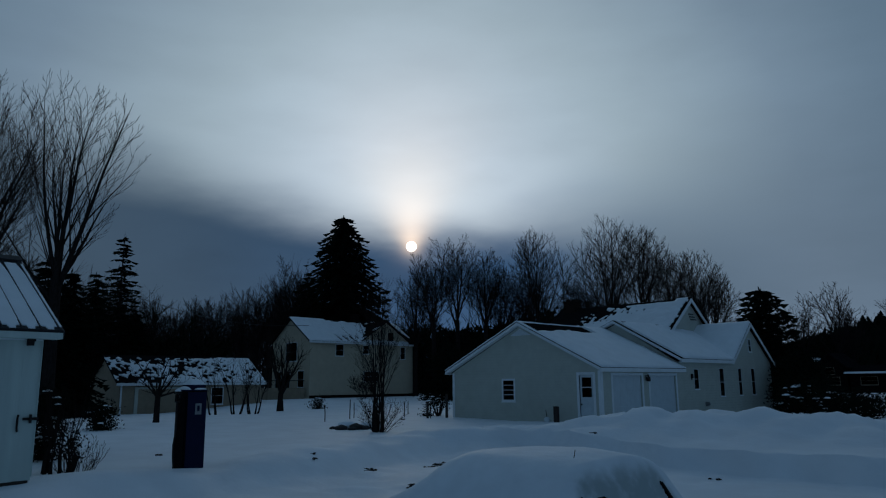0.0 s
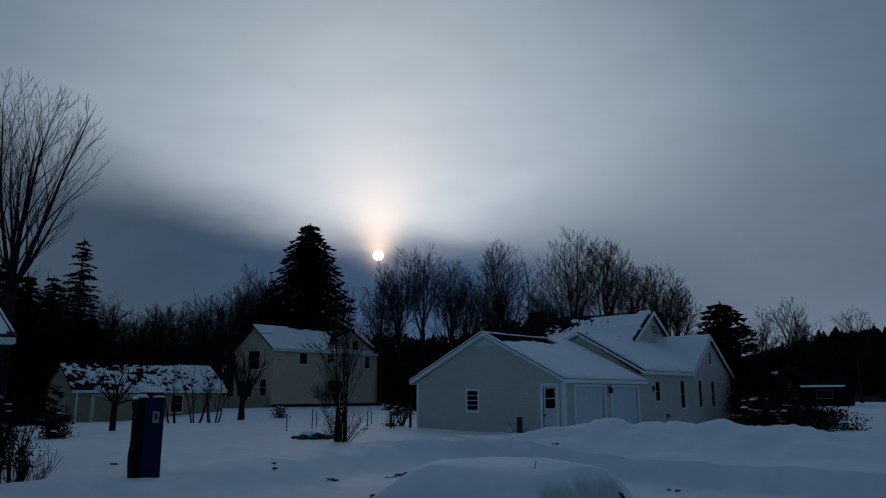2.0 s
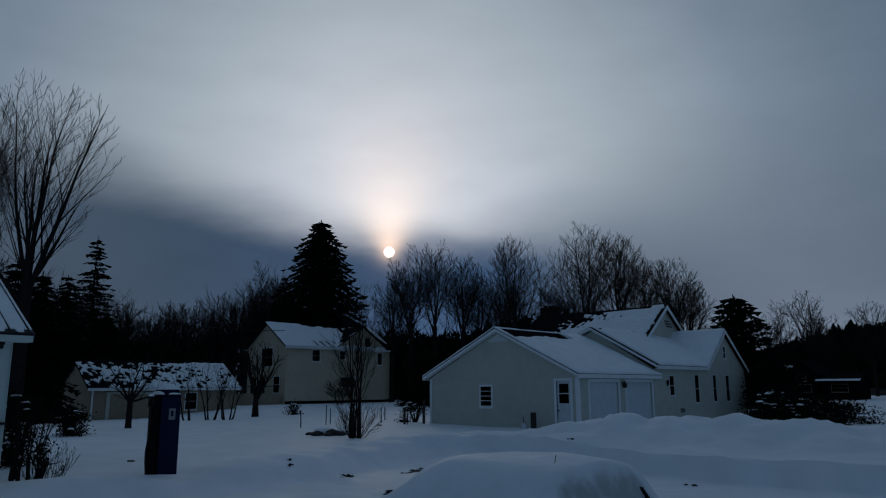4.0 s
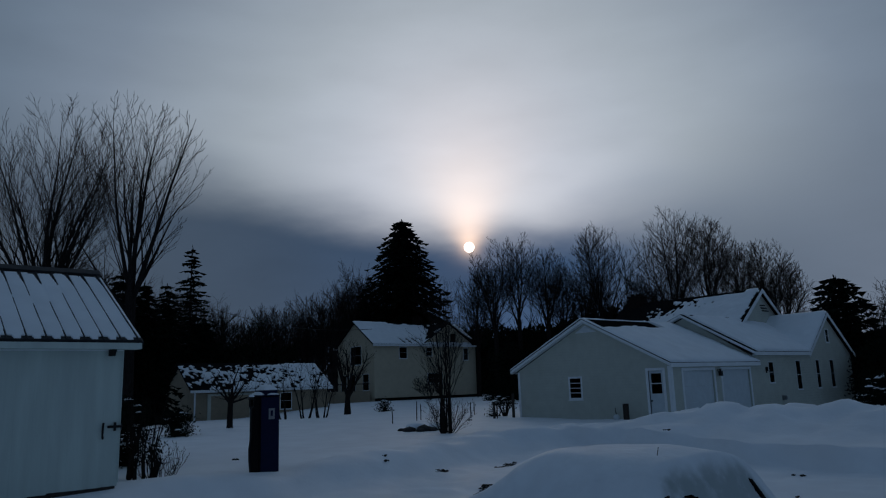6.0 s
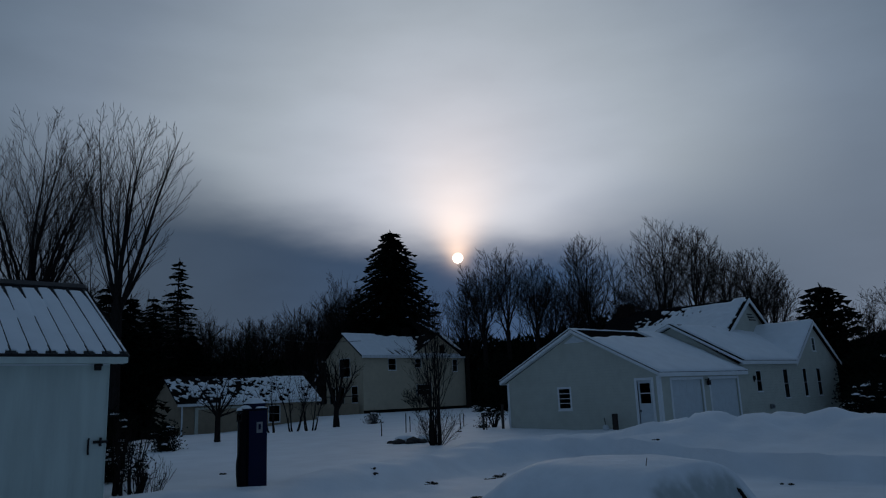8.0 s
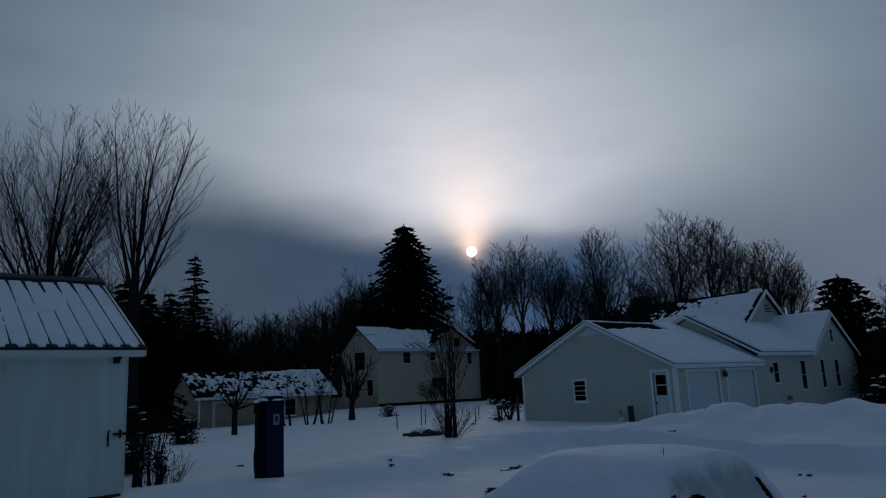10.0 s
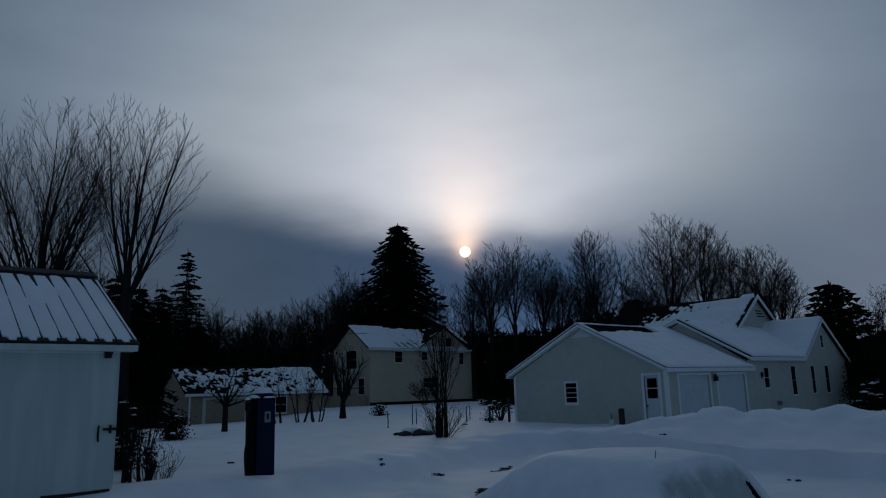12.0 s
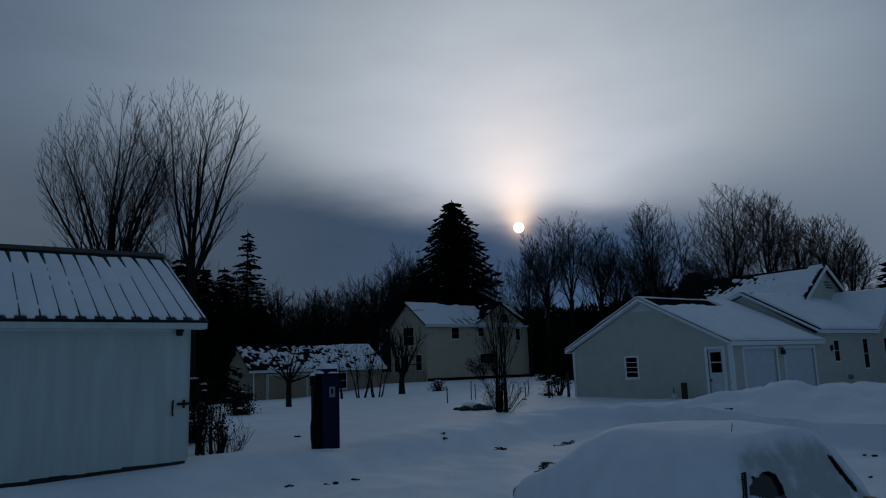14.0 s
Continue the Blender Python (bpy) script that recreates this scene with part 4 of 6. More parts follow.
# ---- trees ----
def bare_tree(name, label, x, y, height, spread, seed, stems=1, fork=0.12, kids=(9, 7, 6), lean=16, radius=None, z=None, group="", fine=1.0, curve=0.06, category="tree", spray_angle=(20, 38)):
    """A leafless tree: stems leave the base or the fork, each with three orders of branches and twigs."""
    rnd = random.Random(seed)
    ob = root(name, x, y, (snow_height(x, y) if z is None else z) - 0.05, label, category, group)
    tv, tf, cv, cf = [], [], [], []
    cuts = []
    radius = radius or height * 0.014

    def limb(start, d, length, r, level, up):
        n = (7, 5, 4, 3)[level]
        pts, radii, p, dd = [start.copy()], [r], start.copy(), d.copy()
        for k in range(n):
            dd = (dd + Vector((rnd.gauss(0, 1), rnd.gauss(0, 1), rnd.gauss(0, 0.6))) * (0.07 + 0.05 * level) + Vector((0, 0, up))).normalized()
            p = p + dd * (length / n)
            pts.append(p.copy())
            radii.append(r * (1 - (k + 1) / n * (0.80 if level < 3 else 0.7)))
        tube(tv if level == 0 else cv, tf if level == 0 else cf, pts, radii, (7, 5, 4, 3)[level])
        if level < 3:
            count = kids[level]
            turn = rnd.uniform(0, 6.28)
            for c in range(count):
                t = (0.22 if level == 0 else 0.15) + (0.80 if level == 0 else 0.85) * (c + rnd.random() * 0.7) / count
                t = min(t, 0.99)
                k = int(t * n)
                q = pts[k].lerp(pts[k + 1], t * n - k)
                here = (pts[k + 1] - pts[k]).normalized()
                turn += 2.4 + rnd.uniform(-0.4, 0.4)
                side = here.orthogonal().normalized()
                side.rotate(Matrix.Rotation(turn, 3, here))
                ang = radians(rnd.uniform(*spray_angle))
                nd = (here * math.cos(ang) + side * math.sin(ang)).normalized()
                nl = length * rnd.uniform(0.42, 0.62) * (1.05 - 0.55 * t)
                nr = max(0.0045 * fine, (r * (1 - 0.8 * t)) * 0.55)
                limb(q, nd, nl, nr, level + 1, up * 1.25)

    if stems > 1 and fork > 0:
        base = height * fork
        tube(tv, tf, [Vector((0, 0, -0.3)), Vector((0, 0, base * 0.5)), Vector((rnd.uniform(-.1, .1), rnd.uniform(-.1, .1), base))], [radius * 1.5, radius * 1.15, radius * 1.05], 8)
    else:
        base = 0.0
    for s in range(stems):
        a = 2 * math.pi * (s + rnd.uniform(-0.3, 0.3)) / stems
        tilt = radians(rnd.uniform(0.35, 1.0) * lean) if stems > 1 else radians(rnd.uniform(0, 3))
        d = Vector((math.cos(a) * math.sin(tilt), math.sin(a) * math.sin(tilt), math.cos(tilt)))
        start = Vector((math.cos(a), math.sin(a), 0)) * radius * (0.6 if base else 2.0) + Vector((0, 0, base * rnd.uniform(0.75, 1.0) - (0.0 if base else 0.2)))
        cuts.append((len(tv), len(tf)))
        limb(start, d, (height - base) * rnd.uniform(0.84, 1.0), radius * (0.75 if stems > 1 else 1.2), 0, curve)
    # fit height and spread of what has grown to the tree's own size
    allv = tv + cv
    top = max(v.z for v in allv)
    out = sorted(math.hypot(v.x, v.y) for v in allv)[int(len(allv) * 0.95)]
    kz, kr = height / top, spread / out
    for v in allv:
        f = min(1.0, max(0.0, v.z / (0.25 * height)))
        k = 1 + (kr - 1) * f
        v.x, v.y, v.z = v.x * k, v.y * k, v.z * kz
    if base:
        raw("trunk", tv, tf, BARK, ob)
    else:
        for (v0, f0), (v1, f1) in zip(cuts, cuts[1:] + [(len(tv), len(tf))]):
            raw("stem", tv[v0:v1], [tuple(i - v0 for i in f) for f in tf[f0:f1]], BARK, ob)
    raw("crown", cv, cf, TWIG, ob, "bare twiggy crown")
    return ob


def limb_tree(name, label, x, y, height, spread, seed, leaders=7, fork=0.35, lean=(5, 38), kids=(11, 7, 4), angle=(24, 44), radius=0.25, thin=0.014, lift=0.55, wide=0.62, z=None, group="", bend=0.05, slim=0.5, category="tree"):
    """A leafless tree: long limbs leave the trunk's fork and curve upwards, each with side branches, sprays and twigs that end at a rounded crown."""
    rnd = random.Random(seed)
    ob = root(name, x, y, (snow_height(x, y) if z is None else z) - 0.05, label, category, group)
    tv, tf, cv, cf = [], [], [], []
    base = height * fork
    mid = height * wide
    up = Vector((0, 0, 1))

    def room(p, d):
        """How far a shoot may go from p before it leaves the crown."""
        step, k = spread * 0.07, 0
        while k < 40:
            q = p + d * (step * (k + 1))
            half = (height - mid) if q.z > mid else (mid - base * 0.75)
            if (q.x * q.x + q.y * q.y) / spread ** 2 + ((q.z - mid) / half) ** 2 > 1.0:
                break
            k += 1
        return step * k

    def grow(p, d, length, r, level):
        n = (8, 5, 3, 2)[level]
        pts, radii, d = [p.copy()], [r], d.copy()
        end = thin * 0.75
        for k in range(n):
            d = (d + Vector((rnd.gauss(0, 1), rnd.gauss(0, 1), rnd.gauss(0, 0.7))) * bend + up * (lift * (1.0 - max(0.0, d.z)) / n)).normalized()
            p = p + d * (length / n)
            pts.append(p.copy())
            radii.append(r + (end - r) * ((k + 1) / n) ** 0.85)
        tube(tv if level == 0 else cv, tf if level == 0 else cf, pts, radii, (7, 5, 3, 3)[level])
        if level > 2:
            return
        turn = rnd.uniform(0, 6.283)
        count = max(2, round(kids[level] * min(1.0, length / (spread * (1.8, 0.8, 0.34)[level]))))
        for c in range(count):
            t = min(0.985, (0.10 if level == 0 else 0.16) + 0.9 * (c + rnd.random() * 0.8) / count)
            k = min(n - 1, int(t * n))
            q = pts[k].lerp(pts[k + 1], t * n - k)
            here = (pts[k + 1] - pts[k]).normalized()
            turn += 2.4 + rnd.uniform(-0.5, 0.5)
            side = here.orthogonal().normalized()
            side.rotate(Matrix.Rotation(turn, 3, here))
            a = radians(rnd.uniform(*angle))
            nd = (here * math.cos(a) + side * math.sin(a) + up * 0.10).normalized()
            free = room(q, nd) * rnd.uniform(0.85, 1.12) + spread * rnd.uniform(0.02, 0.09)
            nl = min(free, length * rnd.uniform(0.40, 0.66) * (1.1 - 0.62 * t))
            if nl < spread * 0.05:
                nl = spread * rnd.uniform(0.05, 0.10)
            rr = radii[k] + (radii[k + 1] - radii[k]) * (t * n - k)
            grow(q, nd, nl, max(thin, rr * slim), level + 1)

    foot = Vector((rnd.gauss(0, 0.02), rnd.gauss(0, 0.02), 1)).normalized()
    tube(tv, tf, [Vector((0, 0, -0.3)), foot * base * 0.15, foot * base * 0.6, foot * base], [radius * 1.5, radius * 1.12, radius, radius * 0.95], 9)
    for k in range(leaders):
        a = 2.4 * k + rnd.uniform(-0.35, 0.35)
        f = (k + 0.35) / leaders
        tilt = radians(lean[0] + (lean[1] - lean[0]) * f ** 1.15)
        d = Vector((math.cos(a) * math.sin(tilt), math.sin(a) * math.sin(tilt), math.cos(tilt)))
        start = foot * base * rnd.uniform(0.80, 1.0) if k else foot * base
        d2 = (d + up * lift * 0.45 * (1 - d.z)).normalized()
        grow(start, d, room(start, d2) * rnd.uniform(0.90, 1.06), radius * rnd.uniform(0.46, 0.66) * (1.0 - 0.25 * f), 0)
    allv = tv + cv
    kz = height / sorted(v.z for v in allv)[int(len(allv) * 0.998)]
    for v in allv:
        v.z *= kz
    raw("trunk", tv, tf, BARK, ob, "dark trunk and main limbs")
    raw("crown", cv, cf, TWIG, ob, "bare twiggy crown")
    return ob


def conifer(name, label, x, y, height, radius, seed, whorls=26, per=9, droop=0.35, dense=1.0, shape=1.0, z=None, clear=0.04, group="", tuft=0.16, rag=0.0):
    """An evergreen: a tapered trunk and whorls of drooping boughs, each with many small needle sprays."""
    rnd = random.Random(seed)
    ob = root(name, x, y, (snow_height(x, y) if z is None else z) - 0.05, label, "tree", group)
    tv, tf, nv, nf = [], [], [], []
    tube(tv, tf, [Vector((0, 0, -0.2)), Vector((0, 0, height * 0.5)), Vector((0, 0, height * 0.99))], [height * 0.016, height * 0.009, 0.012], 7)

    def spray(p, d, size):
        side = d.cross(Vector((0, 0, 1)))
        side = side.normalized() if side.length > 1e-3 else Vector((1, 0, 0))
        i = len(nv)
        w = size * rnd.uniform(0.28, 0.5)
        tip = p + d * size + Vector((0, 0, -size * rnd.uniform(0.0, 0.35)))
        nv.extend([p - side * w * 0.5, tip, p + side * w * 0.5, p + d * size * 0.45 + Vector((0, 0, -size * rnd.uniform(0.25, 0.6)))])
        nf.extend([(i, i + 1, i + 2), (i, i + 3, i + 1)])

    for w in range(whorls):
        t = clear + (1 - clear) * (w + rnd.uniform(-0.3, 0.3)) / whorls
        t = min(0.985, max(clear, t))
        reach = radius * (1 - t) ** shape * (1.0 if t > 0.12 else 0.8 + t * 1.6) * (1.0 if t < 0.88 else math.sqrt((1 - t) / 0.12)) + 0.03 * radius
        n = max(4, int(per * (0.55 + 0.45 * (1 - t))))
        a0 = rnd.uniform(0, 6.28)
        for k in range(n):
            a = a0 + 2 * math.pi * k / n + rnd.uniform(-0.25, 0.25)
            L = reach * rnd.uniform(0.72, 1.12) * (1 + rag * noise.noise(Vector((math.cos(a) * 1.5, math.sin(a) * 1.5, t * 9 + seed))))
            d = Vector((math.cos(a), math.sin(a), 0))
            p0 = Vector((0, 0, min(0.985, max(clear, t + rnd.uniform(-0.55, 0.55) / whorls)) * height))
            rise = 0.25 * L * (t - 0.25)
            pts = [p0 + d * (L * s) + Vector((0, 0, rise * s - droop * L * s * s + 0.16 * L * max(0.0, s - 0.7))) for s in (0, 0.35, 0.7, 1.0)]
            tube(tv, tf, pts, [0.010 * height * (1 - t) * 0.4 + 0.006, 0.008, 0.006, 0.004], 3)
            steps = max(4, int(dense * 5 + L / tuft * 1.5 * dense))
            for s in range(steps):
                f = (s + rnd.random()) / steps
                m = min(2, int(f * 3))
                q = pts[m].lerp(pts[m + 1], f * 3 - m)
                for sgn in (-1, 1):
                    ang = sgn * rnd.uniform(0.35, 1.1)
                    dd = Vector((math.cos(a + ang), math.sin(a + ang), rnd.uniform(-0.25, 0.15)))
                    spray(q, dd.normalized(), tuft * rnd.uniform(0.7, 1.5) * (1.1 - 0.35 * f) * (0.6 + 0.4 * (1 - t)))
            spray(pts[3], d, tuft * 1.2)
    for k in range(5):
        spray(Vector((0, 0, height * (0.93 + 0.015 * k))), Vector((rnd.uniform(-.4, .4), rnd.uniform(-.4, .4), 1)).normalized(), tuft * 0.8)
    raw("trunk", tv, tf, BARK, ob)
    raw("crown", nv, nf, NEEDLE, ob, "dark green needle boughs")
    return ob


# tall maples behind the shed
limb_tree("maple_tree", "tall bare maple with upswept limbs behind the shed", -24.3, -14.7, 16.4, 3.4, 11, leaders=10, fork=0.33, lean=(2, 34), kids=(13, 7, 4), angle=(18, 36), radius=0.32, thin=0.0075, lift=0.6, wide=0.70, slim=0.4, group="tall bare maples")
limb_tree("maple_tree", "tall bare maple with long open limbs behind the spruces", -20.5, -11.8, 15.8, 3.2, 29, leaders=8, fork=0.40, lean=(3, 40), kids=(9, 6, 3), angle=(18, 34), radius=0.25, thin=0.0085, lift=0.35, wide=0.76, slim=0.42, group="tall bare maples")
limb_tree("maple_tree", "smaller bare maple low behind the shed roof", -28.5, -12.4, 9.4, 3.0, 27, leaders=9, fork=0.3, lean=(6, 50), kids=(11, 7, 5), radius=0.13, thin=0.010, slim=0.42, group="tall bare maples")
limb_tree("maple_tree", "smaller bare maple low behind the shed roof", -29.5, -16.6, 9.0, 3.4, 28, leaders=9, fork=0.3, lean=(6, 50), kids=(11, 7, 5), radius=0.13, thin=0.010, slim=0.42, group="tall bare maples")
# dark spruces beyond the shed
conifer("spruce_tree", "slender dark spruce with open tiered boughs", -47.7, 0.95, 14.8, 3.6, 3, whorls=30, per=11, droop=0.2, shape=0.95, group="spruces beyond the shed", tuft=0.42, z=-0.2)
for sx, sy, sh, sr, sd in ((-52.2, 0.4, 11.8, 3.6, 5), (-50.0, 3.2, 8.3, 2.6, 7), (-35.5, -6.7, 9.3, 2.8, 4), (-34.0, -8.6, 9.6, 3.2, 8), (-32.3, -10.8, 8.2, 2.8, 16), (-31.0, -13.2, 8.6, 2.8, 17)):
    conifer("spruce_tree", "dense dark spruce beyond the shed", sx, sy, sh, sr, sd, whorls=34, per=15, shape=0.85, droop=0.42, group="spruces beyond the shed", tuft=0.42, z=-0.1)
# the big spruce behind the yellow house
conifer("great_spruce", "huge dark rounded spruce behind the yellow house", -54.1, 28.7, 21.2, 7.5, 9, whorls=58, per=22, droop=0.5, shape=0.60, tuft=0.66, dense=1.25, rag=0.30)
# bare trees along the field behind the houses: x, y, height, crown radius, leaders, steepest lean
FIELD = [(-37.8, 28.0, 15.9, 2.5, 6, 30), (-38.2, 31.8, 17.0, 2.4, 5, 26), (-35.3, 33.2, 15.2, 2.4, 6, 30), (-28.9, 33.3, 16.3, 3.4, 7, 40), (-22.1, 35.6, 17.0, 3.5, 7, 40), (-20.7, 38.8, 16.2, 2.9, 6, 34),
         (-20.7, 43.4, 14.3, 2.3, 6, 30), (-17.2, 42.9, 13.9, 2.7, 7, 34), (-17.6, 47.2, 12.2, 2.6, 6, 34), (-43.5, 30.6, 14.0, 2.4, 6, 32), (-28.1, 38.9, 12.2, 1.9, 6, 34), (-37.9, 38.9, 14.3, 2.6, 6, 34),
         (-56.8, 23.2, 16.1, 2.3, 6, 30), (-58.5, 26.8, 14.7, 2.1, 6, 34), (-33.5, 36.5, 13.0, 2.3, 6, 34), (-25.2, 38.2, 11.8, 2.2, 6, 34)]
for i, (fx, fy, fh, fs_, fl, lean_) in enumerate(FIELD):
    limb_tree("field_tree", "bare deciduous tree with a fine twiggy crown at the field edge", fx, fy, fh, fs_, 140 + i, leaders=fl, fork=0.40 + 0.04 * (i % 3), lean=(4, lean_), kids=(12, 8, 6), angle=(24, 46), radius=0.23, thin=0.0115, lift=0.4, wide=0.74, bend=0.055, slim=0.5, group="bare trees at the field edge", z=0.2)
# younger trees in the far wood
WOOD = [(-66.2, 13.8, 9.8, 1.9), (-61.4, 14.8, 11.5, 2.0), (-65.9, 19.2, 12.5, 2.1), (-61.2, 19.6, 10.5, 1.9), (-65.4, 24.3, 12.4, 2.1), (-59.7, 8.7, 10.0, 2.0), (-62.2, 25.6, 11.8, 1.6), (-69.2, 17.0, 10.8, 1.8)]
for i, (fx, fy, fh, fs_) in enumerate(WOOD):
    limb_tree("wood_tree", "young bare tree at the edge of the far wood", fx, fy, fh, fs_, 170 + i, leaders=5, fork=0.36, lean=(4, 34), kids=(11, 7, 5), angle=(24, 46), radius=0.17, thin=0.014, lift=0.35, wide=0.72, bend=0.06, group="bare trees of the far wood", z=0.0)
for i, (fx, fy, fh, fs_) in enumerate([(-18.8, 72.6, 12.2, 2.4), (-13.8, 70.0, 12.9, 3.6), (-13.6, 74.2, 11.0, 2.3), (-13.0, 95.1, 13.9, 3.8)]):
    limb_tree("roadside_tree", "bare tree standing before the wooded hill", fx, fy, fh, fs_, 70 + i, leaders=6, fork=0.34, lean=(6, 44), kids=(10, 6, 4), angle=(26, 50), radius=0.20, thin=0.016, lift=0.3, bend=0.06, group="bare trees by the hill", z=0.2)
# pine beside the white house
conifer("pine_tree", "dark bushy pine beyond the white house", -6.1, 29.6, 7.9, 2.9, 12, whorls=24, per=13, droop=-0.02, shape=0.55, tuft=0.55, clear=0.2)
conifer("pine_tree", "low dark pine beyond the white house", -7.6, 33.0, 5.4, 2.2, 13, whorls=20, per=12, droop=0.0, shape=0.55, tuft=0.5, clear=0.1)

# small trees and shrubs of the yard
limb_tree("apple_tree", "small spreading bare apple tree in the snowy yard", -14.5, -9.5, 3.0, 2.1, 91, leaders=7, fork=0.36, lean=(16, 84), kids=(8, 5, 4), angle=(24, 50), radius=0.11, thin=0.0042, lift=0.6, wide=0.60, bend=0.08, slim=0.45)
for sx, sy, sh, sp, sd, st in ((-20.6, -3.9, 2.9, 1.0, 92, 2), (-20.1, -3.0, 3.2, 1.15, 93, 3), (-19.6, -2.3, 3.3, 1.1, 94, 3)):
    bare_tree("shrub", "upright bare shrub with several dark stems", sx, sy, sh, sp, sd, stems=st + 1, fork=0.0, kids=(6, 5, 4), lean=34, radius=0.07, group="bare yard shrubs", fine=1.2, category="shrub")
bare_tree("young_tree", "young bare tree with a stout dark trunk by the deck", -24.6, 2.4, 5.1, 1.35, 95, stems=5, fork=0.28, kids=(8, 6, 4), lean=32, radius=0.17, fine=1.2, spray_angle=(24, 46))
bare_tree("lilac", "tall many-stemmed bare lilac in the yard", -3.25, -7.4, 4.9, 1.0, 96, stems=8, fork=0.0, kids=(8, 6, 5), lean=12, radius=0.066, fine=0.8, category="shrub")
bare_tree("lilac_shoots", "thin young shoots round the lilac's foot", -3.25, -7.4, 1.35, 0.85, 97, stems=22, fork=0.0, kids=(4, 3, 2), lean=46, radius=0.014, fine=0.9, category="shrub")
bare_tree("brush", "tangled bare brush beside the shed", 0.55, -17.6, 1.9, 0.5, 98, stems=10, fork=0.0, kids=(5, 4, 3), lean=40, radius=0.06, fine=0.9, category="shrub")
bare_tree("brush", "thin pale shoots beside the shed", 0.95, -17.4, 0.7, 0.42, 99, stems=14, fork=0.0, kids=(4, 3, 2), lean=58, radius=0.012, fine=0.8, category="shrub")
bare_tree("brush", "dry brown brush against the yellow house", -38.2, 19.6, 2.6, 1.5, 100, stems=12, fork=0.0, kids=(6, 5, 4), lean=40, radius=0.03, fine=2.5, category="shrub")


def leafy(name, label, x, y, rx, ry, h, seed, count, size, mat, snow=0.0, category="bush", group="", z=None):
    """A dense evergreen bush: stems, and many small leaf blades in uneven clumps; tufts of snow lie on it."""
    rnd = random.Random(seed)
    z0 = snow_height(x, y) if z is None else z
    ob = root(name, x, y, z0 - 0.05, label, category, group)
    vs, fs, sv, sf = [], [], [], []
    clumps = []
    for k in range(max(8, count // 60)):
        a, r, t = rnd.uniform(0, 6.28), math.sqrt(rnd.random()), rnd.random()
        shrink = math.sqrt(max(0.08, 1 - t * t * 0.8))
        clumps.append(Vector((math.cos(a) * r * rx * shrink, math.sin(a) * r * ry * shrink, 0.05 + t * h * (1 - 0.15 * r))))
    for c in clumps:
        for k in range(count // len(clumps)):
            p = c + Vector((rnd.gauss(0, 1), rnd.gauss(0, 1), rnd.gauss(0, 0.8))) * size * 2.3
            if p.z < 0.02:
                p.z = 0.02 + rnd.random() * 0.1
            d = Vector((rnd.gauss(0, 1), rnd.gauss(0, 1), rnd.gauss(0.2, 0.8))).normalized()
            s = d.orthogonal().normalized() * size * 0.38
            i = len(vs)
            L = size * rnd.uniform(0.8, 1.8)
            vs.extend([p - s, p + d * L, p + s])
            fs.append((i, i + 1, i + 2))
        if rnd.random() < snow:
            r0 = size * rnd.uniform(1.0, 2.4)
            i = len(sv)
            top = c + Vector((0, 0, size * 1.6))
            ringn = 9
            for lv, (rr, zz) in enumerate(((1.0, 0.0), (0.8, 0.35), (0.35, 0.55))):
                for q in range(ringn):
                    a = 6.283 * q / ringn
                    j = 1 + 0.35 * noise.noise(top * 3 + Vector((q, lv, 0)))
                    sv.append(top + Vector((math.cos(a) * rr * r0 * j, math.sin(a) * rr * r0 * j, zz * r0 * 0.7)))
            for lv in range(2):
                for q in range(ringn):
                    a, b = i + lv * ringn + q, i + lv * ringn + (q + 1) % ringn
                    sf.append((a, b, b + ringn, a + ringn))
            sf.append(tuple(i + 2 * ringn + q for q in range(ringn)))
    tv, tf = [], []
    for k in range(7):
        a = rnd.uniform(0, 6.28)
        tube(tv, tf, [Vector((0, 0, -0.1)), Vector((math.cos(a) * rx * 0.3, math.sin(a) * ry * 0.3, h * 0.35)), Vector((math.cos(a) * rx * 0.6, math.sin(a) * ry * 0.6, h * 0.75))], [0.05, 0.03, 0.01], 4)
    raw("stems", tv, tf, BARK, ob)
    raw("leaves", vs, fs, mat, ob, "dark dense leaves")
    if sv:
        raw("snow_tufts", sv, sf, ROOF_SNOW, ob, "tufts of snow caught in the leaves", smooth=True)["kind"] = "stuff"
    return ob


leafy("yew_bush", "low dark yew with snow caught in it, beside the shed", -11.6, -12.7, 0.75, 0.5, 0.95, 201, 2000, 0.065, HEDGE, snow=0.3)
leafy("yew_bush", "dark evergreen brush with snow in it, behind the shed corner", -1.6, -17.2, 0.6, 0.5, 1.3, 202, 2400, 0.06, HEDGE, snow=0.35)
leafy("yew_bush", "tall dark evergreen at the corner of the white house", 1.05, 15.6, 1.5, 1.7, 2.75, 203, 7000, 0.10, HEDGE)
leafy("juniper_bush", "wide snow-dusted juniper before the white house", 3.7, 7.9, 1.1, 1.1, 1.25, 204, 4200, 0.07, HEDGE, snow=0.5)
leafy("juniper_bush", "low dark spreading bushes by the lane", 5.0, 10.0, 1.9, 1.8, 0.95, 205, 5200, 0.08, HEDGE, snow=0.05)
leafy("juniper_bush", "low dark spreading bushes by the lane", 1.9, 13.6, 1.6, 1.8, 1.5, 206, 5200, 0.09, HEDGE, snow=0.05)
leafy("evergreen_shrub", "big dark rounded evergreen beside the yellow house", -29.0, 21.8, 2.6, 2.6, 4.6, 207, 9000, 0.16, HEDGE)
leafy("evergreen_shrub", "big dark rounded evergreen beside the yellow house", -25.5, 24.0, 2.6, 2.4, 3.4, 208, 7000, 0.16, HEDGE)
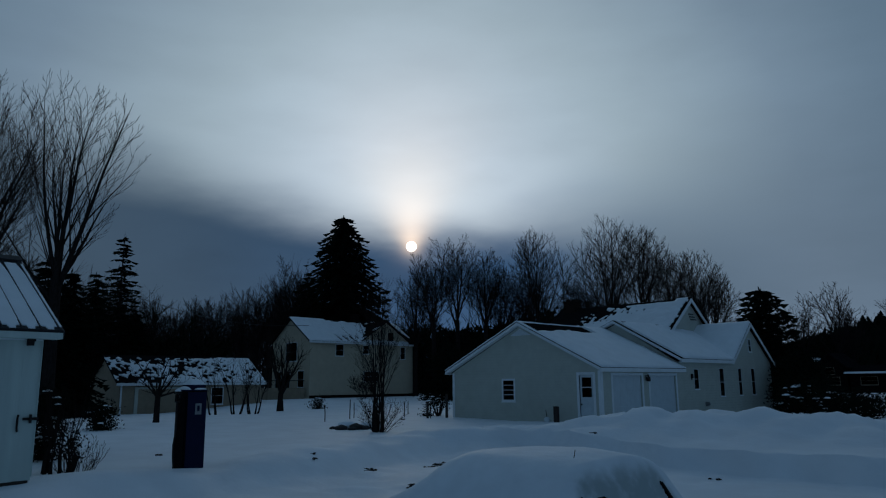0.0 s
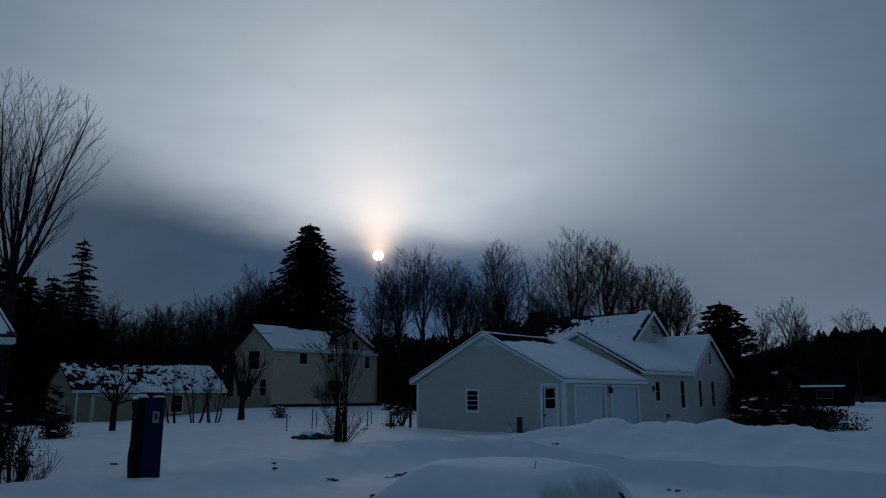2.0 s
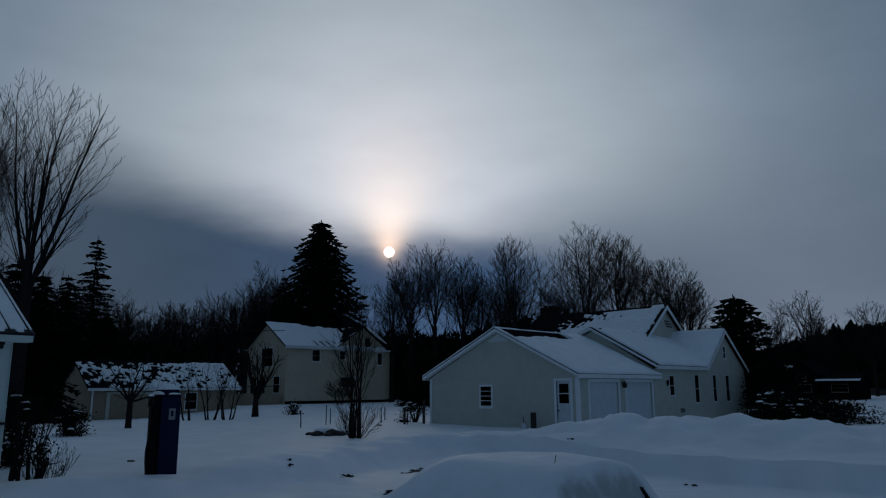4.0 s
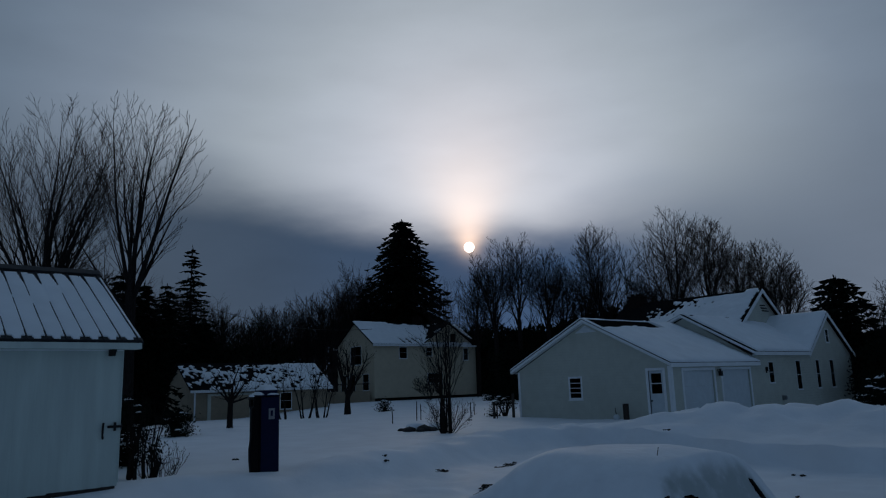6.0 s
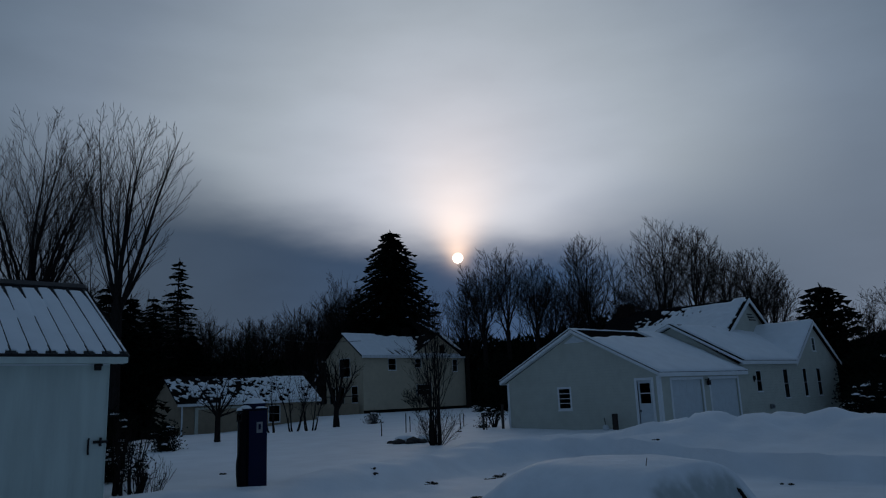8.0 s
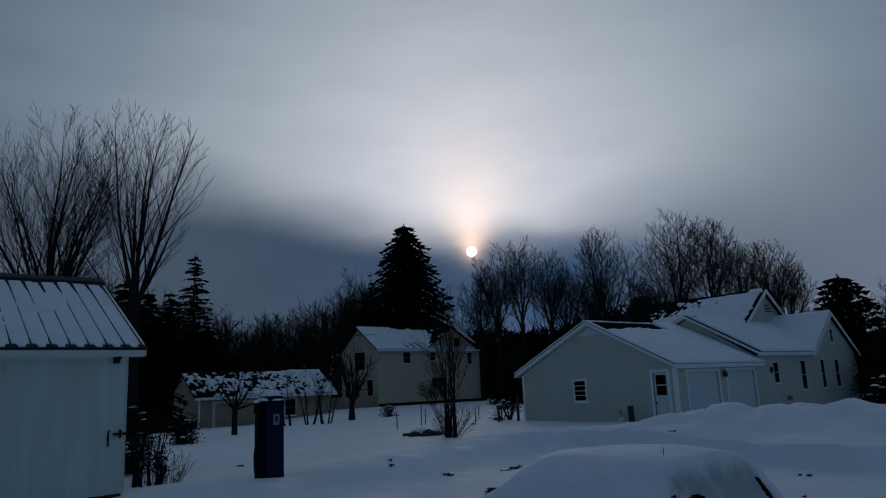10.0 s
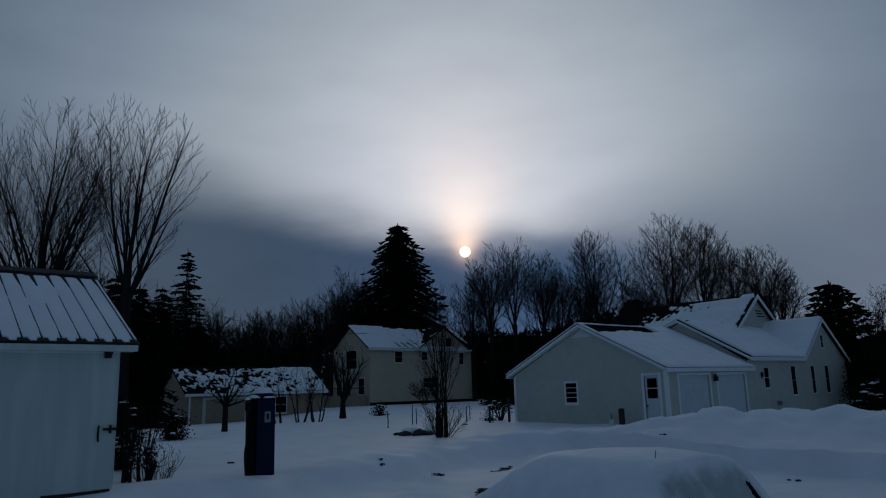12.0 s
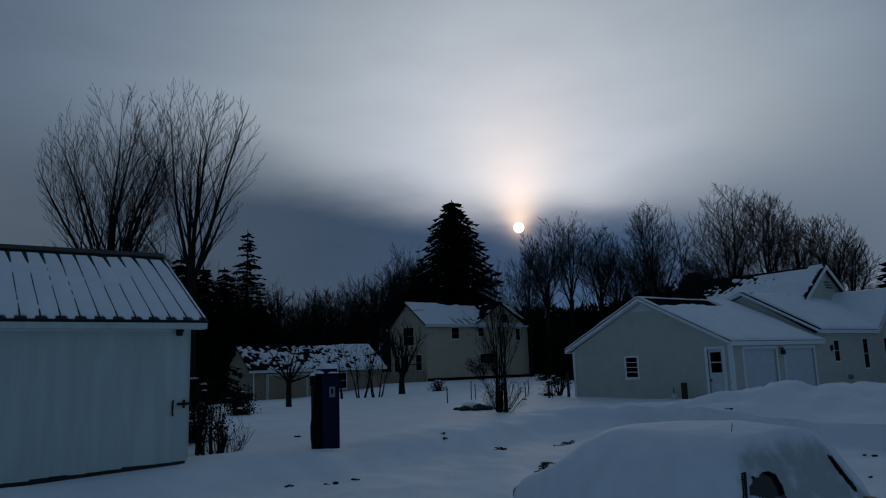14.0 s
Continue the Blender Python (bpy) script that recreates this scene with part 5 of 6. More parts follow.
leafy("hedge_bush", "dark roadside bushes under snow", 11.0, 40.0, 3.5, 3.0, 1.3, 209, 5000, 0.14, HEDGE, snow=0.05)
leafy("small_shrub", "low twiggy shrub with snow on it beside the garage", -9.4, 1.1, 0.7, 0.5, 0.9, 211, 700, 0.07, HEDGE, snow=0.7)
leafy("small_shrub", "tiny dark shrub poking from the snow", -23.9, 4.7, 0.45, 0.4, 0.7, 210, 500, 0.08, HEDGE, snow=0.4)


# ---- far woods ----
def far_woods(name, label, p0, p1, depth, top, count, seed, stems, blade, wob=0.35, base=-0.5):
    """A band of tangled woodland from p0 to p1, dense near the ground and feathered at its top."""
    rnd = random.Random(seed)
    a, b = Vector((*p0, 0)), Vector((*p1, 0))
    along = (b - a).normalized()
    back = Vector((-along.y, along.x, 0))
    length = (b - a).length
    vs, fs = [], []
    for k in range(count):
        s, q = rnd.random(), rnd.random()
        h = top(s) * (1 + wob * noise.noise(Vector((s * length * 0.16, q * 3, seed))))
        p = a + along * (s * length) + back * (q * depth)
        z = base + (h - base) * rnd.random() ** 1.25
        p.z = z
        d = Vector((rnd.gauss(0, 0.5), rnd.gauss(0, 0.5), rnd.uniform(0.3, 1))).normalized()
        side = along * rnd.uniform(0.3, 0.55) * blade
        i = len(vs)
        L = blade * rnd.uniform(0.9, 2.0)
        vs.extend([p - side, p + d * L, p + side])
        fs.append((i, i + 1, i + 2))
    for k in range(stems):
        s, q = rnd.random(), rnd.random()
        h = top(s) * rnd.uniform(1.05, 1.7)
        p = a + along * (s * length) + back * (q * depth)
        lean = Vector((rnd.gauss(0, 0.05), rnd.gauss(0, 0.05), 1))
        tube(vs, fs, [p, p + lean * h * 0.55, p + lean * h + along * rnd.gauss(0, 0.3)], [0.13, 0.08, 0.025], 3)
        for c in range(9):
            t = rnd.uniform(0.42, 0.97)
            q0 = p + lean * h * t
            d = (along * rnd.gauss(0, 0.55) + back * rnd.gauss(0, 0.4) + Vector((0, 0, rnd.uniform(0.5, 1.0)))).normalized()
            L = h * rnd.uniform(0.12, 0.30)
            tube(vs, fs, [q0, q0 + d * L * 0.6, q0 + d * L + Vector((0, 0, 0.12 * L))], [0.04, 0.028, 0.012], 3)
            for e in range(3):
                q1 = q0 + d * L * rnd.uniform(0.3, 0.9)
                d2 = (d + along * rnd.gauss(0, 0.6) + Vector((0, 0, 0.3))).normalized()
                tube(vs, fs, [q1, q1 + d2 * L * 0.45], [0.02, 0.010], 3)
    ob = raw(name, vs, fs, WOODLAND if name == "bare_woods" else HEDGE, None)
    return tagged(ob, label, "woods", kind="stuff")


far_woods("bare_woods", "far bare woodland behind the yard", (-92, 4), (-72, 38), 14, lambda s: 8.6 + 1.2 * math.sin(s * 9), 15000, 301, 420, 0.42)
far_woods("thicket", "dark thicket behind the houses", (-74, 33), (-22, 56), 10, lambda s: 8.9 + 1.1 * math.sin(s * 11), 32000, 302, 60, 0.60)
far_woods("thicket", "dark thicket behind the white house", (-26, 49), (-19, 58), 8, lambda s: 5.2, 7000, 303, 12, 0.5)
far_woods("thicket", "dark brush behind the shed", (-34, -22), (-30, -11), 4, lambda s: 3.4, 9000, 304, 10, 0.4)
far_woods("thicket", "dark brush behind the outbuilding", (-62, -14), (-52, 14), 8, lambda s: 5.6, 14000, 305, 40, 0.5)
far_woods("thicket", "dark brush between the yellow house and the garage", (-31, 22), (-13, 33), 5, lambda s: 3.0 + 0.8 * math.sin(s * 8), 9000, 306, 8, 0.4)
far_woods("thicket", "dark brush beside the brown cottage", (-27, 75), (-15, 79), 6, lambda s: 6.6, 9000, 307, 6, 0.5)


def hill_rise(s):
    return (0.86 + 0.10 * math.sin(s * 7 + 1)) * (0.45 + 0.55 * smoothstep(-0.01, 0.09, s))


def wooded_hill():
    """The far slope with its conifers, one joined mass."""
    rnd = random.Random(77)
    vs, fs = [], []
    for k in range(2100):
        s, q = rnd.random() ** 1.7, rnd.random() ** 0.8
        x, y = -46 + 175 * s, 116 + 34 * q - 20 * s + 8 * s * s
        ground = 0.2 + 13.0 * q * hill_rise(s)
        h = rnd.uniform(1.9, 3.2)
        r = h * rnd.uniform(0.34, 0.5)
        tube(vs, fs, [Vector((x, y, ground - 1)), Vector((x, y, ground + h * 0.9))], [0.12, 0.03], 3)
        for t in range(8):
            z = ground + h * (0.02 + 0.12 * t)
            rr = r * (1 - 0.115 * t)
            n = 7
            a0 = rnd.uniform(0, 6.28)
            for c in range(n):
                a = a0 + 6.283 * c / n
                L = rr * rnd.uniform(0.8, 1.25)
                i = len(vs)
                d = Vector((math.cos(a), math.sin(a), 0))
                sd = Vector((-d.y, d.x, 0)) * rr * 0.5
                p = Vector((x, y, z + h * 0.17))
                vs.extend([p, p + d * L + sd + Vector((0, 0, -h * 0.16)), p + d * L * 1.1 + Vector((0, 0, -h * 0.2)), p + d * L - sd + Vector((0, 0, -h * 0.15))])
                fs.extend([(i, i + 1, i + 2), (i, i + 2, i + 3)])
    tagged(raw("wooded_hill", vs, fs, NEEDLE), "far hill covered with dark conifers", "woods", kind="stuff")
    gv, gf, n, m_ = [], [], 40, 10
    for j in range(m_ + 1):
        for i in range(n + 1):
            s, q = i / n, j / m_
            gv.append((-60 + 205 * s, 112 + 42 * q - 20 * s + 8 * s * s, -0.6 + 13.0 * q * hill_rise(s)))
    gf = [(j * (n + 1) + i, j * (n + 1) + i + 1, (j + 1) * (n + 1) + i + 1, (j + 1) * (n + 1) + i) for j in range(m_) for i in range(n)]
    tagged(raw("hillside", gv, gf, DIRT), "dark ground of the far wooded hill", "hill", kind="structure")


wooded_hill()


# ---- the yellow house across the yard ----
def far_house(name, label, category, x0, x1, y0, y1, base, eave, ridge, wall_mat, roof_snow, windows=(), over=0.3, ridge_axis="y", keep=None, doors=()):
    """A gabled house; windows are (face, u0, u1, z0, z1) with face 'x' (towards +x) or 'y' (towards -y)."""
    h = root(name, (x0 + x1) / 2, (y0 + y1) / 2, base, label, category)
    inv = Matrix.Translation((-(x0 + x1) / 2, -(y0 + y1) / 2, -base))

    def fix(ob):
        ob.matrix_parent_inverse = inv
        return ob
    fx = [w[1:] for w in windows if w[0] == "x"] + [w[1:] for w in doors if w[0] == "x"]
    fy = [w[1:] for w in windows if w[0] == "y"] + [w[1:] for w in doors if w[0] == "y"]
    fix(part("wall", wall_holes(bmesh.new(), "x", x1, -0.15, y0, y1, base - 0.3, eave, fx), wall_mat, h))
    xm, ym = (x0 + x1) / 2, (y0 + y1) / 2
    if ridge_axis == "y":
        bm = wall_holes(bmesh.new(), "y", y0, 0.15, x0, x1 - 0.15, base - 0.3, eave, fy)
        prism(bm, [(x0, eave), (x1 - 0.15, eave), (xm, ridge - 0.12)], "y", y0, y0 + 0.15)
        bmesh.ops.remove_doubles(bm, verts=bm.verts, dist=0.001)
        fix(part("wall", bm, wall_mat, h))
        bm = bmesh.new()
        prism(bm, [(x0, base - 0.3), (x1 - 0.15, base - 0.3), (x1 - 0.15, eave), (xm, ridge - 0.12), (x0, eave)], "y", y1 - 0.15, y1)
        fix(part("wall", bm, wall_mat, h))
        fix(part("wall", boxes((x0, x0 + 0.15, y0 + 0.15, y1 - 0.15, base - 0.3, eave)), wall_mat, h))
        slopes = [[(ex, y0 - over, eave - 0.1), (ex, y1 + over, eave - 0.1), (xm, y1 + over, ridge), (xm, y0 - over, ridge)] for ex in (x1 + over, x0 - over)]
    else:
        fix(part("wall", wall_holes(bmesh.new(), "y", y0, 0.15, x0, x1 - 0.15, base - 0.3, eave, fy), wall_mat, h))
        bm = bmesh.new()
        prism(bm, [(y0, eave), (y1, eave), (ym, ridge - 0.12)], "x", x1 - 0.15, x1)
        fix(part("gable", bm, wall_mat, h))
        bm = bmesh.new()
        prism(bm, [(y0, base - 0.3), (y1, base - 0.3), (y1, eave), (ym, ridge - 0.12), (y0, eave)], "x", x0, x0 + 0.15)
        fix(part("wall", bm, wall_mat, h))
        fix(part("wall", boxes((x0 + 0.15, x1 - 0.15, y1 - 0.15, y1, base - 0.3, eave)), wall_mat, h))
        slopes = [[(x0 - over, ey, eave - 0.1), (x1 + over, ey, eave - 0.1), (x1 + over, ym, ridge), (x0 - over, ym, ridge)] for ey in (y0 - over, y1 + over)]
    for i, p in enumerate(slopes):
        roof = fix(part("roof", slab(bmesh.new(), p, 0.12), SHINGLE, h, "dark roof slope"))
        e0, e1 = Vector(p[0]), Vector(p[1])
        lo, hi = Vector((min(e0.x, e1.x), min(e0.y, e1.y), e0.z - 0.2)), Vector((max(e0.x, e1.x), max(e0.y, e1.y), e0.z - 0.01))
        part("fascia", boxes((lo.x - 0.02, hi.x + 0.02, lo.y - 0.02, hi.y + 0.02, lo.z, hi.z)), WHITE if wall_mat is not DARK_WALL else DARK_WALL, roof).matrix_parent_inverse = Matrix.Identity(4)
        if roof_snow and i == 0:
            tagged(fix(snow_sheet("snow_cover", p, 0.10, 0.15, keep or (lambda u, v, q: 1.0), h)), kind="stuff")
    for f, u0, u1, z0, z1 in windows:
        fix(window(h, f, x1 if f == "x" else y0, 1 if f == "x" else -1, u0, u1, z0, z1, 0.06 if wall_mat is not DARK_WALL else 0.03, bars=((z0 + z1) / 2,), mat=WHITE if wall_mat is not DARK_WALL else TAN_WALL))
    return h, fix


def yellow_keep(u, v, q):
    if v > 0.86 and 0.30 < u < 0.75 and v > 0.92 + 0.1 * noise.noise(q * 0.9) - 0.12 * max(0, u - 0.45):
        return -1
    if 0.04 < v < 0.26 and 0.25 < u < 0.48 and math.sin(q.y * 7.5 + v * 9) > 0.45:
        return -1
    if u > 0.62 and noise.noise(q * 0.8) > 0.0 + 0.6 * (0.95 - u):
        return -1
    return 1.0


Y_WIN = [("x", 20.5, 21.4, 4.5, 5.55), ("x", 23.9, 24.6, 4.75, 5.55), ("x", 28.9, 29.5, 4.3, 5.5), ("x", 24.0, 25.9, 2.0, 2.95),
         ("y", -48.1, -46.2, 4.0, 5.75), ("y", -49.9, -48.9, 1.3, 2.95), ("y", -48.3, -47.3, 1.3, 2.95), ("y", -45.9, -44.9, 1.5, 3.0)]
yellow, yfix = far_house("yellow_house", "pale yellow two-storey house with a snowy roof", "house", -50.6, -43.9, 17.5, 30.6, 0.4, 5.95, 8.3, YELLOW_WALL, True, Y_WIN, keep=yellow_keep)
# broad cross gable on the front slope, chimney stub and deck
bm = wall_holes(bmesh.new(), "x", -43.86, -0.14, 23.3, 30.3, 5.80, 5.90, [])
prism(bm, [(23.3, 5.90), (30.3, 5.90), (26.8, 8.05)], "x", -44.0, -43.86)
gable = yfix(part("gable_wall", bm, YELLOW_WALL, yellow, "pale yellow front gable"))
part("gable_window", boxes((-43.86, -43.82, 27.1, 27.8, 6.1, 7.0)), DARK_WALL, gable, "dark upper gable window")
for ey in (22.9, 30.7):
    yfix(part("gable_roof", slab(bmesh.new(), [(-43.6, ey, 5.70), (-47.2, ey, 5.70), (-47.2, 26.8, 8.2), (-43.6, 26.8, 8.2)], 0.1), SHINGLE, yellow, "dark bare gable roof"))
yfix(snow_sheet("snow_cover", [(-47.1, 22.88, 5.70), (-43.6, 22.88, 5.70), (-43.6, 26.8, 8.2), (-47.1, 26.8, 8.2)], 0.2, 0.14, lambda u, v, q: -1 if noise.noise(q * 0.9) > -0.02 or v > 0.8 else 0.8, yellow))
yfix(part("chimney", boxes((-47.5, -46.9, 24.9, 25.5, 7.5, 8.95), (-47.6, -46.8, 24.8, 25.6, 8.95, 9.05)), BRICK, yellow, "dark brick chimney stub"))
yfix(part("skirt", boxes((-43.9, -43.86, 17.5, 30.6, 0.2, 0.70)), DARK_WALL, yellow, "dark foundation skirt"))
deck = root("deck", -46.5, 14.9, 0.3, "grey wooden deck with railings beside the yellow house", "deck")
part("platform", boxes((-3.4, 2.4, -1.7, 2.2, 1.0, 1.12)), TAN_WALL, deck)
part("skirting", boxes((-3.4, 2.4, -1.72, -1.66, 0.0, 1.0), (2.38, 2.42, -1.66, 2.2, 0.0, 1.0)), TAN_WALL, deck, "grey lattice skirting")
for k in range(7):
    part("post", boxes((-3.35 + k * 0.94, -3.25 + k * 0.94, -1.7, -1.6, 1.12, 1.75)), POSTWOOD, deck)
part("rail", boxes((-3.4, 2.4, -1.69, -1.61, 1.75, 1.83)), POSTWOOD, deck)
part("rail", boxes((2.3, 2.38, -1.6, 2.2, 1.75, 1.83)), POSTWOOD, deck)

# ---- the low outbuilding ----
def barn_keep(u, v, q):
    """Thin snow, worn through in small patches, more so at the near end."""
    worn = 0.6 * noise.noise(q * 1.2) + 0.9 * noise.noise(q * 3.6) + 0.4 * noise.noise(q * 8.0)
    if v > 0.955 or (v > 0.9 and u < 0.7) or worn > 0.02 + 0.8 * max(0.0, u - 0.40) - 0.3 * max(0.0, 0.3 - u):
        return -1
    return 0.55


B_WIN = [("x", 4.7, 5.6, 0.35, 1.55)]
barn, bfix = far_house("outbuilding", "low tan outbuilding with a snowy roof beyond the apple tree", "outbuilding", -43.7, -38.0, -2.2, 8.9, -0.35, 2.05, 4.0, TAN_WALL, True, B_WIN,
                       keep=barn_keep)
bfix(part("garage_door", boxes((-38.0, -37.95, -0.9, 2.1, -0.35, 1.5)), TAN_WALL, barn, "tan overhead door"))
bfix(part("door_trim", boxes((-38.0, -37.93, -1.15, -0.9, -0.35, 1.65), (-38.0, -37.93, 2.1, 2.3, -0.35, 1.65), (-38.0, -37.93, -0.9, 2.1, 1.5, 1.65)), SIDING, barn))
bfix(part("downspout", boxes((-37.98, -37.9, -2.15, -2.05, -0.35, 2.0)), WHITE, barn))

# ---- houses by the far road ----
brown, brfix = far_house("brown_house", "dark brown cottage with a snowy side wing by the road", "house", -14.9, -11.6, 65.0, 70.0, 0.3, 3.1, 4.7, DARK_WALL, False,
                         [("y", -14.2, -12.4, 1.2, 2.0), ("y", -13.8, -12.9, 2.35, 3.05)])
brfix(part("wing_wall", boxes((-18.6, -14.92, 65.6, 69.4, 0.0, 2.6)), DARK_WALL, brown, "dark side wing"))
brfix(part("wing_roof", slab(bmesh.new(), [(-18.9, 65.3, 2.6), (-14.92, 65.3, 2.6), (-14.92, 67.5, 4.2), (-18.9, 67.5, 4.2)], 0.12), SHINGLE, brown, "dark wing roof"))
brfix(snow_sheet("snow_cover", [(-18.9, 65.3, 2.6), (-14.92, 65.3, 2.6), (-14.92, 67.5, 4.2), (-18.9, 67.5, 4.2)], 0.12, 0.12, lambda u, v, q: 0.8 if noise.noise(q * 1.1) > 0.12 + 0.3 * (0.9 - v) else -1, brown))
low, lfix = far_house("brown_cottage", "low dark cottage with snow along its eave by the far road", "house", -11.4, -7.6, 64.5, 69.0, 0.3, 2.5, 3.3, DARK_WALL, False, [("y", -10.2, -8.6, 1.2, 2.0)], ridge_axis="x")
lfix(part("snow_cover", slab(bmesh.new(), [(-11.7, 64.15, 2.45), (-7.3, 64.15, 2.45), (-7.3, 64.5, 2.58), (-11.7, 64.5, 2.58)], 0.10), ROOF_SNOW, low, "strip of snow along the eave"))


# ---- small things in the yard ----
POSTS = [(-10.1, -4.54, 0.66, 0.022), (-10.87, -2.72, 0.8, 0.022), (-11.08, -2.34, 0.66, 0.02), (-10.11, -0.3, 0.67, 0.022), (-11.69, 1.32, 0.61, 0.02), (-8.15, -0.73, 0.68, 0.05), (-8.01, -0.7, 0.63, 0.02), (-7.6, -0.15, 0.98, 0.06)]
for i, (px, py, ph, pr) in enumerate(POSTS):
    rnd = random.Random(i)
    vs, fs = [], []
    tube(vs, fs, [Vector((0, 0, -0.3)), Vector((rnd.gauss(0, .006), 0, ph * 0.5)), Vector((rnd.gauss(0, .015), rnd.gauss(0, .015), ph))], [pr, pr * 0.97, pr * 0.9], 7)
    ob = raw("fence_post", vs, fs, POSTWOOD if pr > 0.03 else IRON)
    ob.location = (px, py, snow_height(px, py))
    tagged(ob, "thick weathered wooden post in the snow" if pr > 0.03 else "thin dark garden stake in the snow", "post", "garden stakes and posts")

# stump post, ball and leaning stick by the garage wall
ob = part("post_stub", boxes((-0.09, 0.09, -0.06, 0.06, -0.3, 0.58), bevel=0.01), POSTWOOD, None)
ob.location = (-1.94, -0.15, snow_height(-1.94, -0.15) - 0.02)
tagged(ob, "short dark wooden post beside the garage wall", "post")
bm = bmesh.new()
bmesh.ops.create_icosphere(bm, subdivisions=3, radius=0.12)
for v in bm.verts:
    v.co *= 1 + 0.06 * noise.noise(v.co * 9)
ob = part("yard_ball", bm, DOOR_WHITE, None, smooth=True)
ob.location = (-2.33, -0.2, snow_height(-2.33, -0.2) + 0.07)
tagged(ob, "pale ball half sunk in snow by the garage", "ball")
vs, fs = [], []
tube(vs, fs, [Vector((0, 0, 0)), Vector((-0.14, 0.12, 0.22)), Vector((-0.26, 0.24, 0.42))], [0.018, 0.016, 0.012], 6)
ob = raw("leaning_stick", vs, fs, POSTWOOD)
ob.location = (-2.45, 0.0, snow_height(-2.45, 0.0) - 0.02)
tagged(ob, "thin stick leaning on the garage wall", "stick")


def rock(x, y, r, seed, flat=0.55, dz=0.0):
    bm = bmesh.new()
    bmesh.ops.create_icosphere(bm, subdivisions=2, radius=r)
    for v in bm.verts:
        v.co *= 1 + 0.35 * noise.noise(v.co * (2.2 / r) + Vector((seed, 0, 0)))
        v.co.z *= flat
    ob = part("rock", bm, ROCK, None)
    ob.location = (x, y, snow_height(x, y) + r * flat * 0.35 + dz)
    return tagged(ob, "dark rough stone half buried in snow", "rock", "stones in the snow")


for i, (x, y, r) in enumerate([(-5.2, -7.35, 0.22), (-4.85, -7.0, 0.26), (-4.6, -6.85, 0.17), (-5.0, -6.75, 0.20), (-4.75, -7.25, 0.15), (-5.45, -7.1, 0.17), (-5.75, -7.3, 0.12)]):
    rock(x, y, r, i * 3.3)
for i, (x, y, h_) in enumerate([(-5.3, -7.1, 0.2), (-4.7, -6.7, 0.18)]):
    bm = bmesh.new()
    bmesh.ops.create_icosphere(bm, subdivisions=3, radius=0.34 - 0.06 * i)
    for v in bm.verts:
        v.co *= 1 + 0.2 * noise.noise(v.co * 4)
        v.co.z *= 0.42
    ob = part("snow_mound", bm, ROOF_SNOW, None, smooth=True)
    ob.location = (x - 0.1, y + 0.2, snow_height(x, y) + 0.12)
    tagged(ob, "cap of snow over the stone pile", "snow mound", "snow on the stones")

